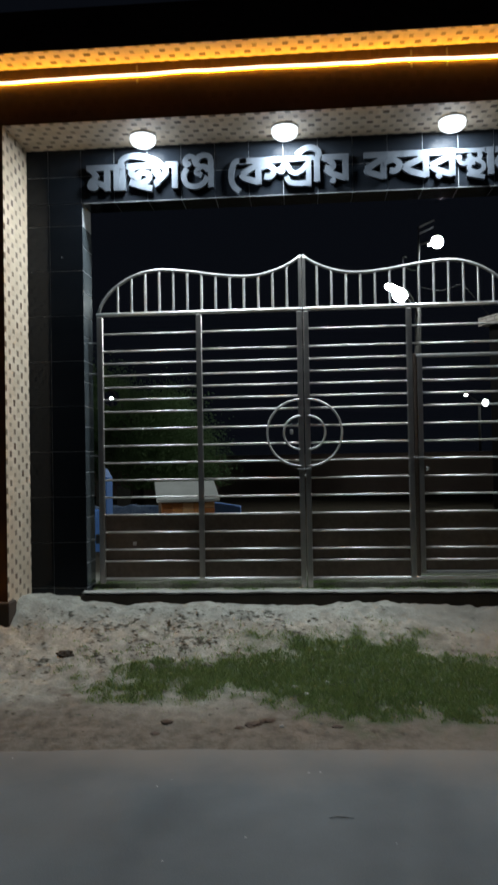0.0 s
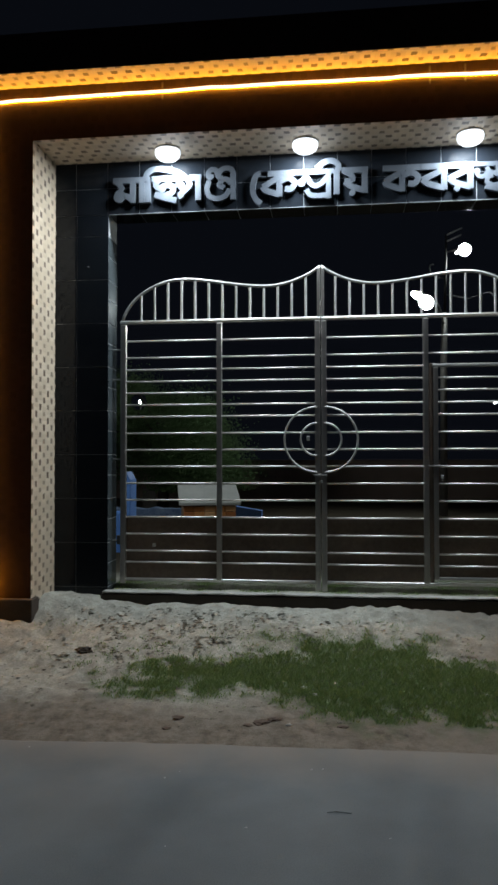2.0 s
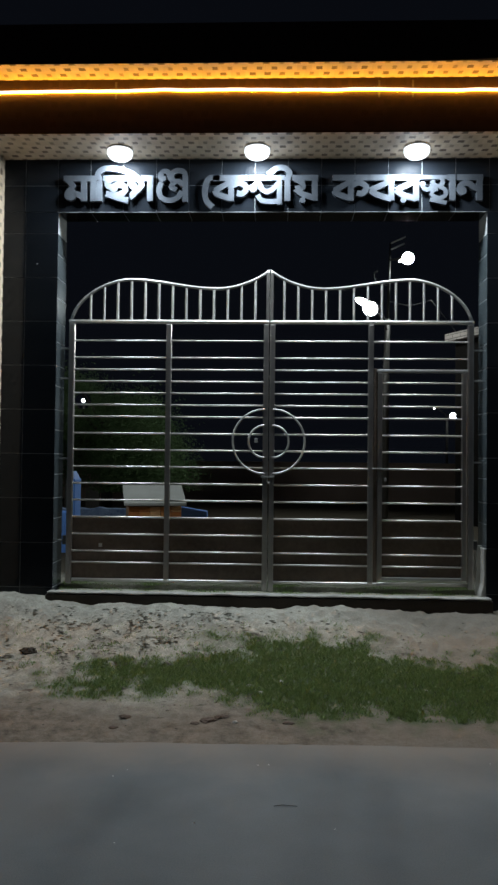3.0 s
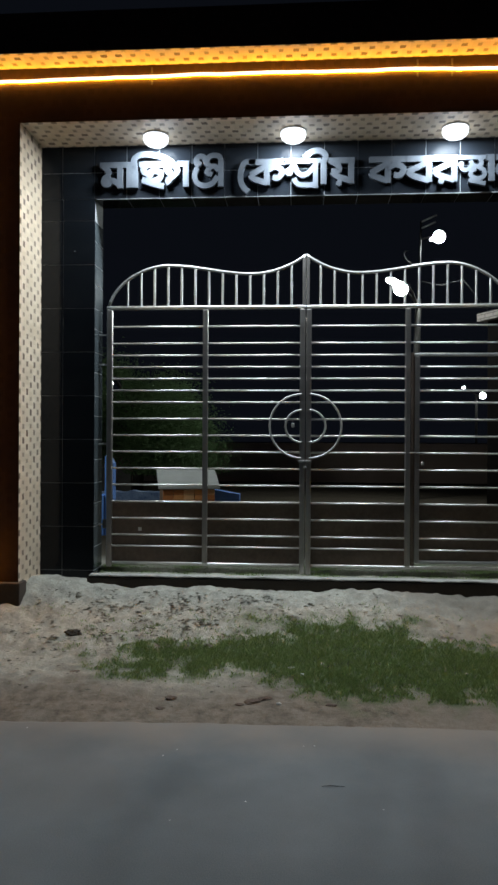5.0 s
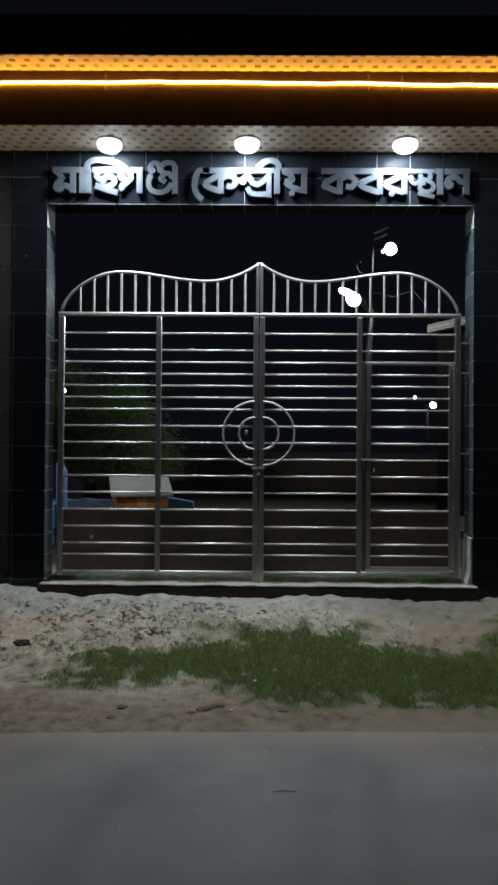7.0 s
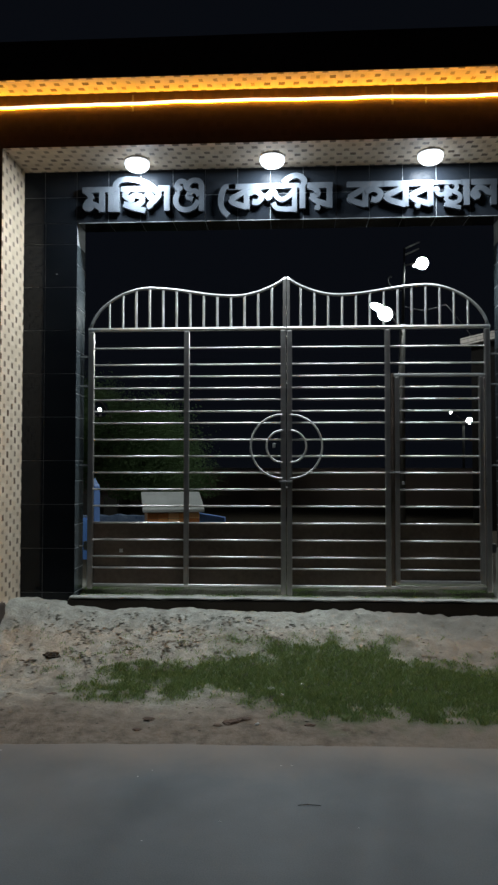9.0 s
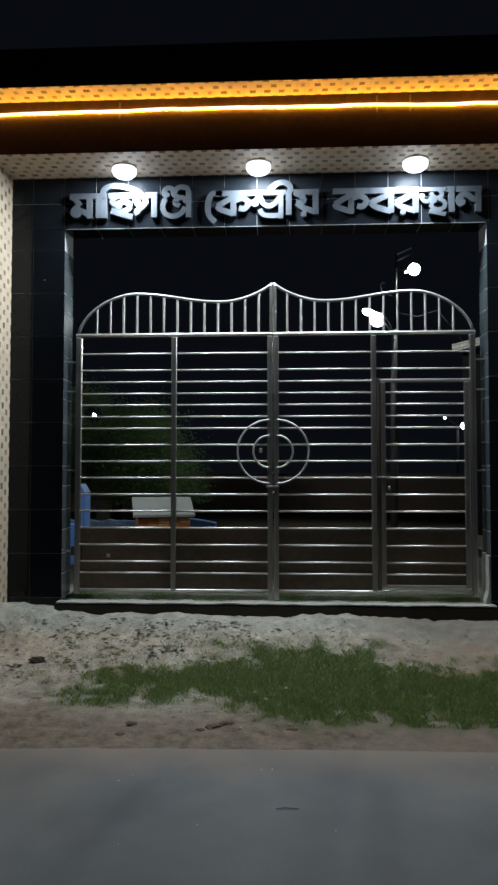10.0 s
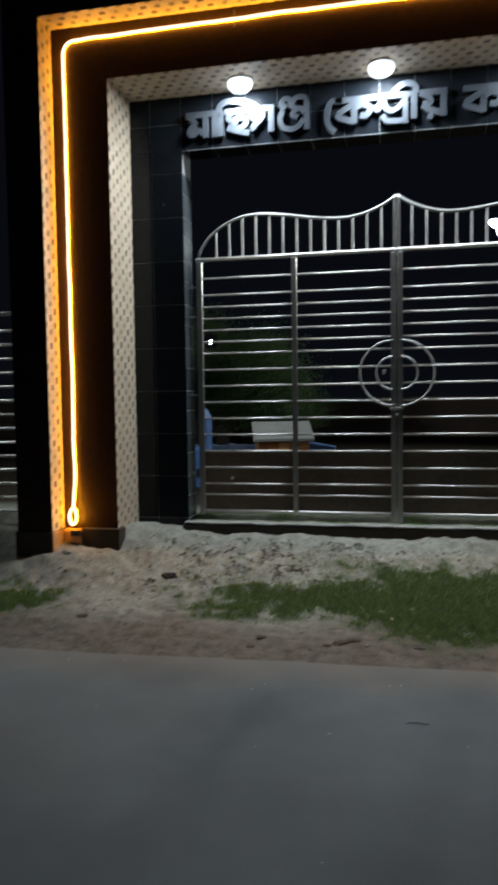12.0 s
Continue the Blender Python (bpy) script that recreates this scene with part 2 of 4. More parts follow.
# Cement with the rope light's amber glow put into its colour.
ROPE_LIT_CEMENT = surface("amber_lit_cement", (0.55, 0.31, 0.13), (0.72, 0.43, 0.19), 10, (0.4, 0.6), relief=0.1)
BARK = surface("bark", (0.022, 0.018, 0.014), (0.05, 0.04, 0.03), 14, (0.85, 0.95), relief=0.8)
STONE = surface("pale_headstone", (0.35, 0.35, 0.34), (0.5, 0.5, 0.48), 6, (0.7, 0.9))
LAMP = glow("cool_white_diffuser", (0.86, 0.94, 1.0), LAMP_POWER)
ROPE = glow("amber_rope_light", (1.0, 0.41, 0.008), ROPE_POWER)
# Added glow that whitens the rope's front, like an overexposed core.
CORE_GLOW = glow("white_core_glow", (1.0, 0.86, 0.70), 2.1)
FLOOD = glow("white_lamp_glass", (0.90, 1.0, 0.98), FLOOD_POWER)
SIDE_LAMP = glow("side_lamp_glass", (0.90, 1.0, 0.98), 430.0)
FAR_LAMP = glow("far_lamp_glass", (0.90, 1.0, 0.98), 40.0)
# Outbuilding wall kept near black: its lack of light is put into the colour.
UNLIT = surface("unlit_dark_render", (0.006, 0.005, 0.0045), (0.012, 0.010, 0.009), 3, (0.85, 0.95), spec=0.05)

# ---------------------------------------------------------------- mesh helpers


def mesh_of(name, bm, material, smooth=False):
    me = bpy.data.meshes.new(name)
    bm.normal_update()
    bm.to_mesh(me)
    bm.free()
    for m in material if isinstance(material, (list, tuple)) else (material,):
        me.materials.append(m)
    if smooth:
        me.shade_smooth()
    return me


def thing(name, label, category, group="", at=(0, 0, 0)):
    ob = new(name)
    ob.location = at
    return tagged(ob, label, category, group)


def part(name, bm, material, parent, label="", smooth=False):
    ob = new(name, mesh_of(name, bm, material, smooth))
    ob.parent = parent
    if label:
        ob["label"] = label
    return ob


def structure(name, bm, material, label, category):
    return tagged(new(name, mesh_of(name, bm, material)), label, category, kind="structure")


def box(bm, lo, hi, bevel=0.0, index=0, faces=None):
    """A box with running-metre UVs; faces: material index by side, such as {'-y': 1}."""
    made = bmesh.ops.create_cube(bm, size=1.0)["verts"]
    size = [b - a for a, b in zip(lo, hi)]
    for v in made:
        v.co = Vector([a + (c + 0.5) * s for a, c, s in zip(lo, v.co, size)])
    fs = list({f for v in made for f in v.link_faces})
    for f in fs:
        f.normal_update()
    for f in fs:
        f.material_index = index
        n = f.normal
        k = max(range(3), key=lambda i: abs(n[i]))
        side = ("-" if n[k] < 0 else "+") + "xyz"[k]
        if faces and side in faces:
            f.material_index = faces[side]
    if bevel:
        es = list({e for f in fs for e in f.edges})
        bmesh.ops.bevel(bm, geom=es, offset=bevel, segments=2, affect="EDGES", profile=0.6)
    return bm


def lay_uv(bm, upright=False):
    uv = bm.loops.layers.uv.verify()
    bm.normal_update()
    for f in bm.faces:
        n = f.normal
        k = max(range(3), key=lambda i: abs(n[i]))
        for lp in f.loops:
            c = lp.vert.co
            if k == 2:
                lp[uv].uv = (c.x, c.y)
            elif k == 0:
                lp[uv].uv = (c.z, c.y) if upright else (c.y, c.z)
            else:
                lp[uv].uv = (c.z, c.x) if upright else (c.x, c.z)
    return bm


def tube(bm, pts, r, sides=10, closed=False, caps=True):
    """A round tube swept along points; r is a number or one radius a point."""
    pts = [Vector(p) for p in pts]
    rs = r if isinstance(r, (list, tuple)) else [r] * len(pts)
    rings, up = [], None
    for i, p in enumerate(pts):
        a, b = pts[i - 1] if i or closed else p, pts[(i + 1) % len(pts)] if i + 1 < len(pts) or closed else p
        d = (b - a).normalized()
        if up is None:
            up = d.orthogonal().normalized()
        up = (up - d * up.dot(d)).normalized()
        side = d.cross(up)
        rings.append([bm.verts.new(p + rs[i] * (up * math.cos(2 * math.pi * k / sides) + side * math.sin(2 * math.pi * k / sides))) for k in range(sides)])
    n = len(rings)
    for i in range(n if closed else n - 1):
        a, b = rings[i], rings[(i + 1) % n]
        for k in range(sides):
            bm.faces.new((a[k], a[(k + 1) % sides], b[(k + 1) % sides], b[k]))
    if caps and not closed:
        bm.faces.new(list(reversed(rings[0])))
        bm.faces.new(rings[-1])
    return bm


def turned(bm, profile, centre=(0, 0, 0), sides=24):
    """A solid of revolution round z from (radius, height) pairs."""
    rings = []
    for r, z in profile:
        if r < 1e-5:
            rings.append([bm.verts.new((centre[0], centre[1], centre[2] + z))])
        else:
            rings.append([bm.verts.new((centre[0] + r * math.cos(2 * math.pi * k / sides), centre[1] + r * math.sin(2 * math.pi * k / sides), centre[2] + z)) for k in range(sides)])
    for a, b in zip(rings, rings[1:]):
        for k in range(sides):
            q = [a[k % len(a)], a[(k + 1) % len(a)], b[(k + 1) % len(b)], b[k % len(b)]]
            q = list(dict.fromkeys(q))
            if len(q) > 2:
                bm.faces.new(q)
    bmesh.ops.recalc_face_normals(bm, faces=bm.faces)
    return bm


def bezier(p0, h0, h1, p1, n):
    out = []
    for i in range(n + 1):
        t = i / n
        a, b, c, d = (1 - t) ** 3, 3 * t * (1 - t) ** 2, 3 * t * t * (1 - t), t ** 3
        out.append(tuple(a * w + b * x + c * y + d * z for w, x, y, z in zip(p0, h0, h1, p1)))
    return out


def smooth_step(a, b, x):
    t = min(1, max(0, (x - a) / (b - a)))
    return t * t * (3 - 2 * t)

# ---------------------------------------------------------------- ground and road
ROAD_Z, ROAD_EDGE = -0.50, -2.20


def ground_z(x, y):
    """The lie of the land: a sand bank in front of the sill that falls to the road, level ground behind."""
    if -0.15 < y <= 0.06 and abs(x) < 1.87:
        return -0.034 + 0.010 * noise.noise((x * 6.0, y * 6.0, 2.0))
    if y > 0.06:
        return -0.008 + 0.012 * noise.noise((x * 5.0, y * 5.0, 2.0)) - 0.112 * smooth_step(0.35, 2.5, y)
    bank = [(-60.0, -0.506), (-2.3, -0.506), (-1.8, -0.465), (-1.2, -0.405), (-0.9, -0.335), (-0.6, -0.205), (-0.38, -0.125), (-0.2, -0.115), (0.3, -0.115)]
    z = bank[-1][1]
    for (a, p), (b, q) in zip(bank, bank[1:]):
        if a <= y <= b:
            z = p + (q - p) * (y - a) / (b - a)
            break
    on = smooth_step(-2.3, -1.3, y)
    z += on * 0.035 * noise.noise((x * 0.9, y * 1.3, 3.1)) + on * 0.016 * noise.noise((x * 4.1, y * 4.6, 7.7))
    z += on * (0.021 * noise.noise((x * 10.0, y * 11.0, 1.7)) + 0.014 * noise.noise((x * 21.0, y * 22.0, 2.7)))
    # heap against the jamb, hollow towards the far corner
    z += 0.10 * math.exp(-((x + 2.25) / 0.35) ** 2 - ((y + 0.35) / 0.28) ** 2)
    z += 0.13 * math.exp(-((x + 2.9) / 0.5) ** 2 - ((y + 0.85) / 0.25) ** 2)
    z -= 0.06 * math.exp(-((x - 1.5) / 0.5) ** 2 - ((y + 0.5) / 0.35) ** 2)
    return z


def patch(x, y):
    """How thickly grass grows, 0 to 1."""
    n = 0.20 * noise.noise((x * 2.3, y * 2.6, 11.0)) + 0.22 * noise.noise((x * 6.0, y * 6.5, 4.0)) + 0.12 * noise.noise((x * 15.0, y * 15.0, 4.0))
    knots = [(-1.7, -1.25), (-1.19, -0.98), (-0.60, -0.82), (-0.20, -0.70), (0.37, -0.62), (0.98, -0.80), (1.51, -0.95), (1.80, -0.72), (2.2, -0.50), (5.0, -0.50)]
    top = -1.3
    for (a, p), (b, q) in zip(knots, knots[1:]):
        if a <= x <= b:
            top = p + (q - p) * (x - a) / (b - a)
    low_ = -1.66 - 0.30 * smooth_step(-0.9, 0.6, x) + 0.08 * math.exp(-((x + 0.5) / 0.22) ** 2)
    d = min(top - y, y - low_, (x + 1.47) * 0.8)
    d2 = 0.33 - math.hypot((x + 2.98) * 0.62, (y + 1.50) * 1.05)
    inner = min(y + 0.14, 0.9 - y) if abs(x) < 1.88 else -1
    thin = 1 - 0.75 * smooth_step(0.10, 0.42, noise.noise((x * 5.0, y * 7.0, 31.0)) + 0.5 * noise.noise((x * 14.0, y * 16.0, 8.0))) * (1 - smooth_step(0.12, 0.40, d))
    return thin * smooth_step(-0.08, 0.26, max(d, d2) + 0.045 + n * 0.95), smooth_step(0.0, 0.1, inner + n * 0.3) * (0.25 + 0.5 * smooth_step(-0.2, 0.4, noise.noise((x * 3.0, y * 3.0, 17.0))))



def axis_steps(lo, hi, step, out):
    inner = [lo + step * i for i in range(int(round((hi - lo) / step)) + 1)]
    return sorted([lo - d for d in out] + inner + [hi + d for d in out])


FAR = [0.5, 1.5, 4, 9, 20, 50, 120, 300, 700]
xs = axis_steps(-4.6, 4.6, 0.025, FAR)
ys = axis_steps(-2.6, 0.5, 0.025, FAR)
verts = [(x, y, ground_z(x, y)) for y in ys for x in xs]
nx = len(xs)
faces = [(j * nx + i, j * nx + i + 1, (j + 1) * nx + i + 1, (j + 1) * nx + i) for j in range(len(ys) - 1) for i in range(nx - 1)]
me = bpy.data.meshes.new("ground")
me.from_pydata(verts, [], faces)
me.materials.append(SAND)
me.shade_smooth()
turf = me.attributes.new("turf", "FLOAT", "POINT")
for k, (x, y, z) in enumerate(verts):
    if -2.6 < y < 1.2 and abs(x) < 4.6:
        a, b = patch(x, y)
        turf.data[k].value = max(a, b)
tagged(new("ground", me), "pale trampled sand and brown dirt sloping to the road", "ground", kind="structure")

bm = bmesh.new()
xr = axis_steps(-6.0, 6.0, 0.06, [2, 6, 15, 40, 120, 400])
edge, back = [], []
for x in xr:
    w = 0.035 * noise.noise((x * 0.8, 0, 5)) + 0.02 * noise.noise((x * 4.0, 2, 5)) + 0.010 * noise.noise((x * 14.0, 2, 5))
    skew = 0.038 * max(-8.0, min(8.0, x))
    edge.append((bm.verts.new((x, ROAD_EDGE + w + skew, ROAD_Z - 0.012)), bm.verts.new((x, ROAD_EDGE + w + skew - 0.05, ROAD_Z)), bm.verts.new((x, -9.5, ROAD_Z))))
for a, b in zip(edge, edge[1:]):
    bm.faces.new((a[1], b[1], b[0], a[0]))
    bm.faces.new((a[2], b[2], b[1], a[1]))
structure("road", bm, ASPHALT, "grey dusty asphalt road with a crumbling edge", "road")

# ---------------------------------------------------------------- portal
JAMB, SOFFIT, WALL_Y, FACE_Y, OUT_Y, BACK_Y = 2.372, 3.783, -0.13, -0.635, -0.87, 0.13
BAND_X, BAND_Z, OUT_X, OUT_Z = 2.870, 4.230, 3.19, 4.55
FOOT = -0.45

for side, name in ((-1, "wall_jamb_left"), (1, "wall_jamb_right")):
    bm = bmesh.new()
    a, b = sorted((side * JAMB, side * BAND_X))
    box(bm, (a, FACE_Y, FOOT), (b, BACK_Y, BAND_Z), faces={"-y": 1, "+x" if side < 0 else "-x": 0})
    lay_uv(bm, True)
    structure(name, bm, [CREAM, BROWN], "tiled portal jamb, brown face and cream patterned reveal", "wall")
    bm = bmesh.new()
    a, b = sorted((side * BAND_X, side * OUT_X))
    box(bm, (a, OUT_Y, FOOT), (b, BACK_Y, OUT_Z), faces={"-y": 1, "+x" if side > 0 else "-x": 1, "+z": 1})
    lay_uv(bm, True)
    structure(name.replace("jamb", "border"), bm, [CREAM, BROWN], "raised tiled portal border with an amber-lit cream edge", "wall")
bm = bmesh.new()
box(bm, (-JAMB, FACE_Y, SOFFIT), (JAMB, BACK_Y, BAND_Z), faces={"-y": 1})
lay_uv(bm)
structure("wall_header", bm, [CREAM, BROWN], "tiled portal header, brown face over a cream patterned soffit", "wall")
bm = bmesh.new()
box(bm, (-BAND_X, OUT_Y, BAND_Z), (BAND_X, BACK_Y, OUT_Z), faces={"-y": 1, "+z": 1})
lay_uv(bm)
structure("wall_cornice", bm, [CREAM, BROWN], "raised tiled top border with an amber-lit cream underside", "wall")

for side, tail in ((-1, "left"), (1, "right")):
    bm = bmesh.new()
    a, b = sorted((side * 2.340, side * 2.690))
    box(bm, (a, FACE_Y - 0.055, FOOT), (b, FACE_Y + 0.1, -0.018), 0.010)
    a, b = sorted((side * 2.868, side * 3.21))
    box(bm, (a, OUT_Y - 0.014, FOOT), (b, OUT_Y + 0.3, -0.024), 0.010)
    structure("baseboard_" + tail, bm, PLINTH, "dark rendered plinth at the foot of the portal", "plinth")
    # cement left bare in the corner between the two plinths, coloured as if amber-lit
    bm = bmesh.new()
    a, b = sorted((side * 2.688, side * 2.870))
    box(bm, (a, FACE_Y - 0.040, FOOT), (b, FACE_Y + 0.1, -0.028), 0.025)
    a, b = sorted((side * 2.860, side * 2.874))
    box(bm, (a, OUT_Y - 0.008, FOOT), (b, FACE_Y - 0.046, -0.032), 0.003)
    structure("trim_" + tail, bm, ROPE_LIT_CEMENT, "bare cement in the plinth corner, amber light in its colour", "plinth")

# core of the recessed wall: two piers and a lintel, with tiles hung on it
OPEN, HEAD = 1.882, 3.312
T, G = 0.010, 0.0022   # tile thickness, depth of the grout
for side, tail in ((-1, "left"), (1, "right")):
    bm = bmesh.new()
    a, b = sorted((side * (OPEN + G), side * JAMB))
    box(bm, (a, WALL_Y + G, FOOT), (b, BACK_Y, HEAD))
    structure("wall_pier_" + tail, bm, GROUT, "gate pier clad in glossy black tiles", "wall")
bm = bmesh.new()
box(bm, (-JAMB, WALL_Y + G, HEAD + G), (JAMB, BACK_Y, SOFFIT))
lintel = structure("wall_lintel", bm, GROUT, "lintel clad in glossy black tiles behind the sign", "wall")
bm = box(bmesh.new(), (-OPEN + 0.01, WALL_Y - 0.001, HEAD - 0.003), (OPEN - 0.01, WALL_Y + 0.008, HEAD + 0.001), 0.0008)
part("edge_strip", bm, GROUT, lintel, "pale cement edge under the tiles")

bm = bmesh.new()
box(bm, (-1.90, -0.225, -0.036), (1.90, -0.125, -0.024), 0.004)
bmesh.ops.subdivide_edges(bm, edges=[e for e in bm.edges if abs(e.verts[0].co.x - e.verts[1].co.x) > 1], cuts=60, use_grid_fill=True)
for v in bm.verts:
    if v.co.y < -0.19:
        v.co.y += 0.014 * noise.noise((v.co.x * 5, 0, 1))
        v.co.z += 0.011 * noise.noise((v.co.x * 4, 3, 1)) + 0.005 * noise.noise((v.co.x * 17, 3, 1))
structure("sill", bm, CONCRETE, "worn concrete sill under the gate", "sill")
# Riser in a dark colour that holds the shade below the sill.
bm = bmesh.new()
box(bm, (-1.915, -0.215, FOOT), (1.915, 0.05, -0.050))
structure("sill_riser", bm, PLINTH, "masonry under the concrete sill, coloured dark for shade", "sill")

bm = bmesh.new()
box(bm, (1.864, -0.122, -0.04), (1.8812, 0.12, 0.385), 0.003)
bmesh.ops.subdivide_edges(bm, edges=[e for e in bm.edges if abs(e.verts[0].co.z - e.verts[1].co.z) > 0.2], cuts=14)
for v in bm.verts:
    if v.co.x < 1.872:
        v.co.x += 0.004 * noise.noise((v.co.z * 14, 1, 6)) - 0.03 * (1 - smooth_step(-0.04, 0.10, v.co.z))
structure("trim_cement", bm, CONCRETE, "rough bare cement at the foot of the gate reveal", "cement")

# plain boundary walls and the back of the place
for side, tail in ((-1, "left"), (1, "right")):
    bm = bmesh.new()
    a, b = sorted((side * 4.45, side * 22.0))
    box(bm, (a, -0.12, FOOT), (b, 0.12, 2.1), 0.01)
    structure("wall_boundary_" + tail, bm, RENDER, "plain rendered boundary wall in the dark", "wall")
bm = bmesh.new()
box(bm, (-40.0, 16.0, -0.6), (40.0, 16.25, 1.09), 0.02)
structure("wall_far", bm, FAR_WALL, "old brown wall far behind the gate", "wall")
bm = bmesh.new()
box(bm, (OUT_X, -0.1, FOOT), (4.45, 0.1, 2.1), 0.01)
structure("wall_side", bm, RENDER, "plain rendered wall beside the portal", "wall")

# ---------------------------------------------------------------- gate
BARS = [2.191, 2.039, 1.931, 1.825, 1.720, 1.614, 1.508, 1.358, 1.209, 1.060, 0.910, 0.760, 0.608, 0.456, 0.305, 0.204]
RAIL_Z, FOOT_Z = 2.362, 0.048
ARCH = (bezier((-1.785, 2.385), (-1.735, 2.61), (-1.46, 2.768), (-1.25, 2.768), 14)
        + bezier((-1.25, 2.768), (-0.98, 2.768), (-0.75, 2.682), (-0.47, 2.682), 14)[1:]
        + bezier((-0.47, 2.682), (-0.30, 2.682), (-0.10, 2.768), (-0.004, 2.856), 10)[1:])

ARCH = [(x, RAIL_Z + (z - 2.366) * 0.945) for x, z in ARCH]


def arch_z(x):
    for (a, p), (b, q) in zip(ARCH, ARCH[1:]):
        if a <= x <= b:
            return p + (q - p) * (x - a) / (b - a)
    return RAIL_Z


def pipe(name, a, b, r, parent, label="", sides=12):
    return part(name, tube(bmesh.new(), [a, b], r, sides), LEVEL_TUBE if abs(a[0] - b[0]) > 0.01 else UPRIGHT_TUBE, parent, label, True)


def square_post(name, x0, x1, z0, z1, parent, depth=0.05):
    bm = box(bmesh.new(), (x0, -depth / 2, z0), (x1, depth / 2, z1), 0.010)
    return part(name, bm, POLISHED, parent)


def twisted_bar(x, z0, z1, r=0.0120, pitch=0.105):
    """A rounded square bar twisted round its length, plain for a little at either end."""
    bm, rings = bmesh.new(), []
    n = max(6, int((z1 - z0) / 0.008))
    for i in range(n + 1):
        z = z0 + (z1 - z0) * i / n
        a = 2 * math.pi * min(max(z - z0 - 0.03, 0.0), max(z1 - z0 - 0.06, 0.0)) / pitch
        rings.append([bm.verts.new((x + r * (1 - 0.20 * (k % 2)) * math.cos(a + math.pi * k / 4), r * (1 - 0.20 * (k % 2)) * math.sin(a + math.pi * k / 4), z)) for k in range(8)])
    for p, q in zip(rings, rings[1:]):
        for k in range(8):
            bm.faces.new((p[k], p[(k + 1) % 8], q[(k + 1) % 8], q[k]))
    return bm


def gate_leaf(s, label):
    leaf = thing("gate_leaf", label, "gate", "gate leaves")
    X = lambda x: s * x  # x given for the left leaf, mirrored for the other
    lo = lambda a, b: sorted((X(a), X(b)))
    square_post("hinge_post", *lo(-1.802, -1.752), 0.015, RAIL_Z - 0.02, leaf)
    square_post("middle_post", *lo(-0.924, -0.878), FOOT_Z, RAIL_Z - 0.02, leaf)
    square_post("meeting_post", *lo(-0.051, -0.005), -0.03, RAIL_Z - 0.02, leaf)
    bm = tube(bmesh.new(), [(X(-1.805), 0, RAIL_Z), (X(-0.003), 0, RAIL_Z)], 0.0185, 14)
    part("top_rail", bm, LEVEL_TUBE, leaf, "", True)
    pipe("bottom_rail", (X(-1.75), 0, FOOT_Z), (X(-0.05), 0, FOOT_Z), 0.016, leaf)
    part("arched_rail", tube(bmesh.new(), [(X(x), 0, z) for x, z in ARCH], 0.0138, 12), STEEL, leaf, "curved top rail rising to a point", True)
    square_post("tip_post", *lo(-0.031, -0.003), RAIL_Z, 2.812, leaf, 0.030)
    for i in range(13):
        x = -1.614 + i * 0.1237
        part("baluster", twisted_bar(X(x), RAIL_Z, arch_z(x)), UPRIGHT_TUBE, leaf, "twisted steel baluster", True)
    for r, n in ((0.285, 26), (0.143, 20)):
        pts = [(X(-0.034) - s * r * math.sin(math.pi * k / n), -0.024, 1.296 + r * math.cos(math.pi * k / n)) for k in range(n + 1)]
        part("half_ring", tube(bmesh.new(), pts, 0.009, 10), STEEL, leaf, "", True)
    return leaf, X


left, X = gate_leaf(-1 * -1, "stainless steel gate leaf with horizontal pipes and arched top")
for z in BARS:
    for a, b in ((-1.758, -0.918), (-0.884, -0.045)):
        pipe("bar", (a, 0, z), (b, 0, z), 0.0086, left, "", 10)
for a, b in ((-1.758, -0.918), (-0.884, -0.045)):
    part("lower_panel", box(bmesh.new(), (a, 0.012, FOOT_Z), (b, 0.016, 0.61)), SHEET, left, "dull brownish steel sheet panel")

right, X = gate_leaf(-1, "stainless steel gate leaf with arched top and a small wicket door")
for z in BARS:
    pipe("bar", (0.045, 0, z), (0.884, 0, z), 0.0086, right, "", 10)
for z in BARS[:2]:
    pipe("bar", (0.918, 0, z), (1.758, 0, z), 0.0086, right, "", 10)
part("lower_panel", box(bmesh.new(), (0.045, 0.012, FOOT_Z), (0.884, 0.016, 0.61)), SHEET, right, "dull brownish steel sheet panel")
bm = box(bmesh.new(), (0.930, -0.004, FOOT_Z), (0.962, 0.010, 1.95), 0.002)
part("cover_strip", bm, SHEET, right)
wicket = part("wicket_door", box(bmesh.new(), (0.964, -0.024, 0.085), (1.004, 0.024, 1.915), 0.008), POLISHED, right, "small steel wicket door in the gate")
for nm, lo_, hi_ in (("wicket_stile", (1.700, -0.024, 0.085), (1.744, 0.024, 1.915)), ("wicket_head", (0.955, -0.018, 1.915), (1.752, 0.018, 1.945)), ("wicket_foot", (1.004, -0.016, 0.085), (1.700, 0.016, 0.112))):
    part(nm, box(bmesh.new(), lo_, hi_, 0.008), POLISHED if nm == "wicket_stile" else STEEL, wicket)
for z in BARS[3:]:
    pipe("wicket_bar", (1.004, 0, z), (1.700, 0, z), 0.0086, wicket, "", 10)
part("wicket_panel", box(bmesh.new(), (1.004, 0.012, 0.10), (1.700, 0.016, 0.61)), SHEET, wicket, "dull brownish steel sheet panel")
part("wicket_latch", box(bmesh.new(), (0.915, -0.036, 1.058), (1.035, -0.024, 1.071), 0.004), STEEL, wicket, "sliding bolt")
part("keeper", box(bmesh.new(), (1.022, -0.034, 0.955), (1.042, 0.0, 0.985), 0.004), STEEL, wicket)
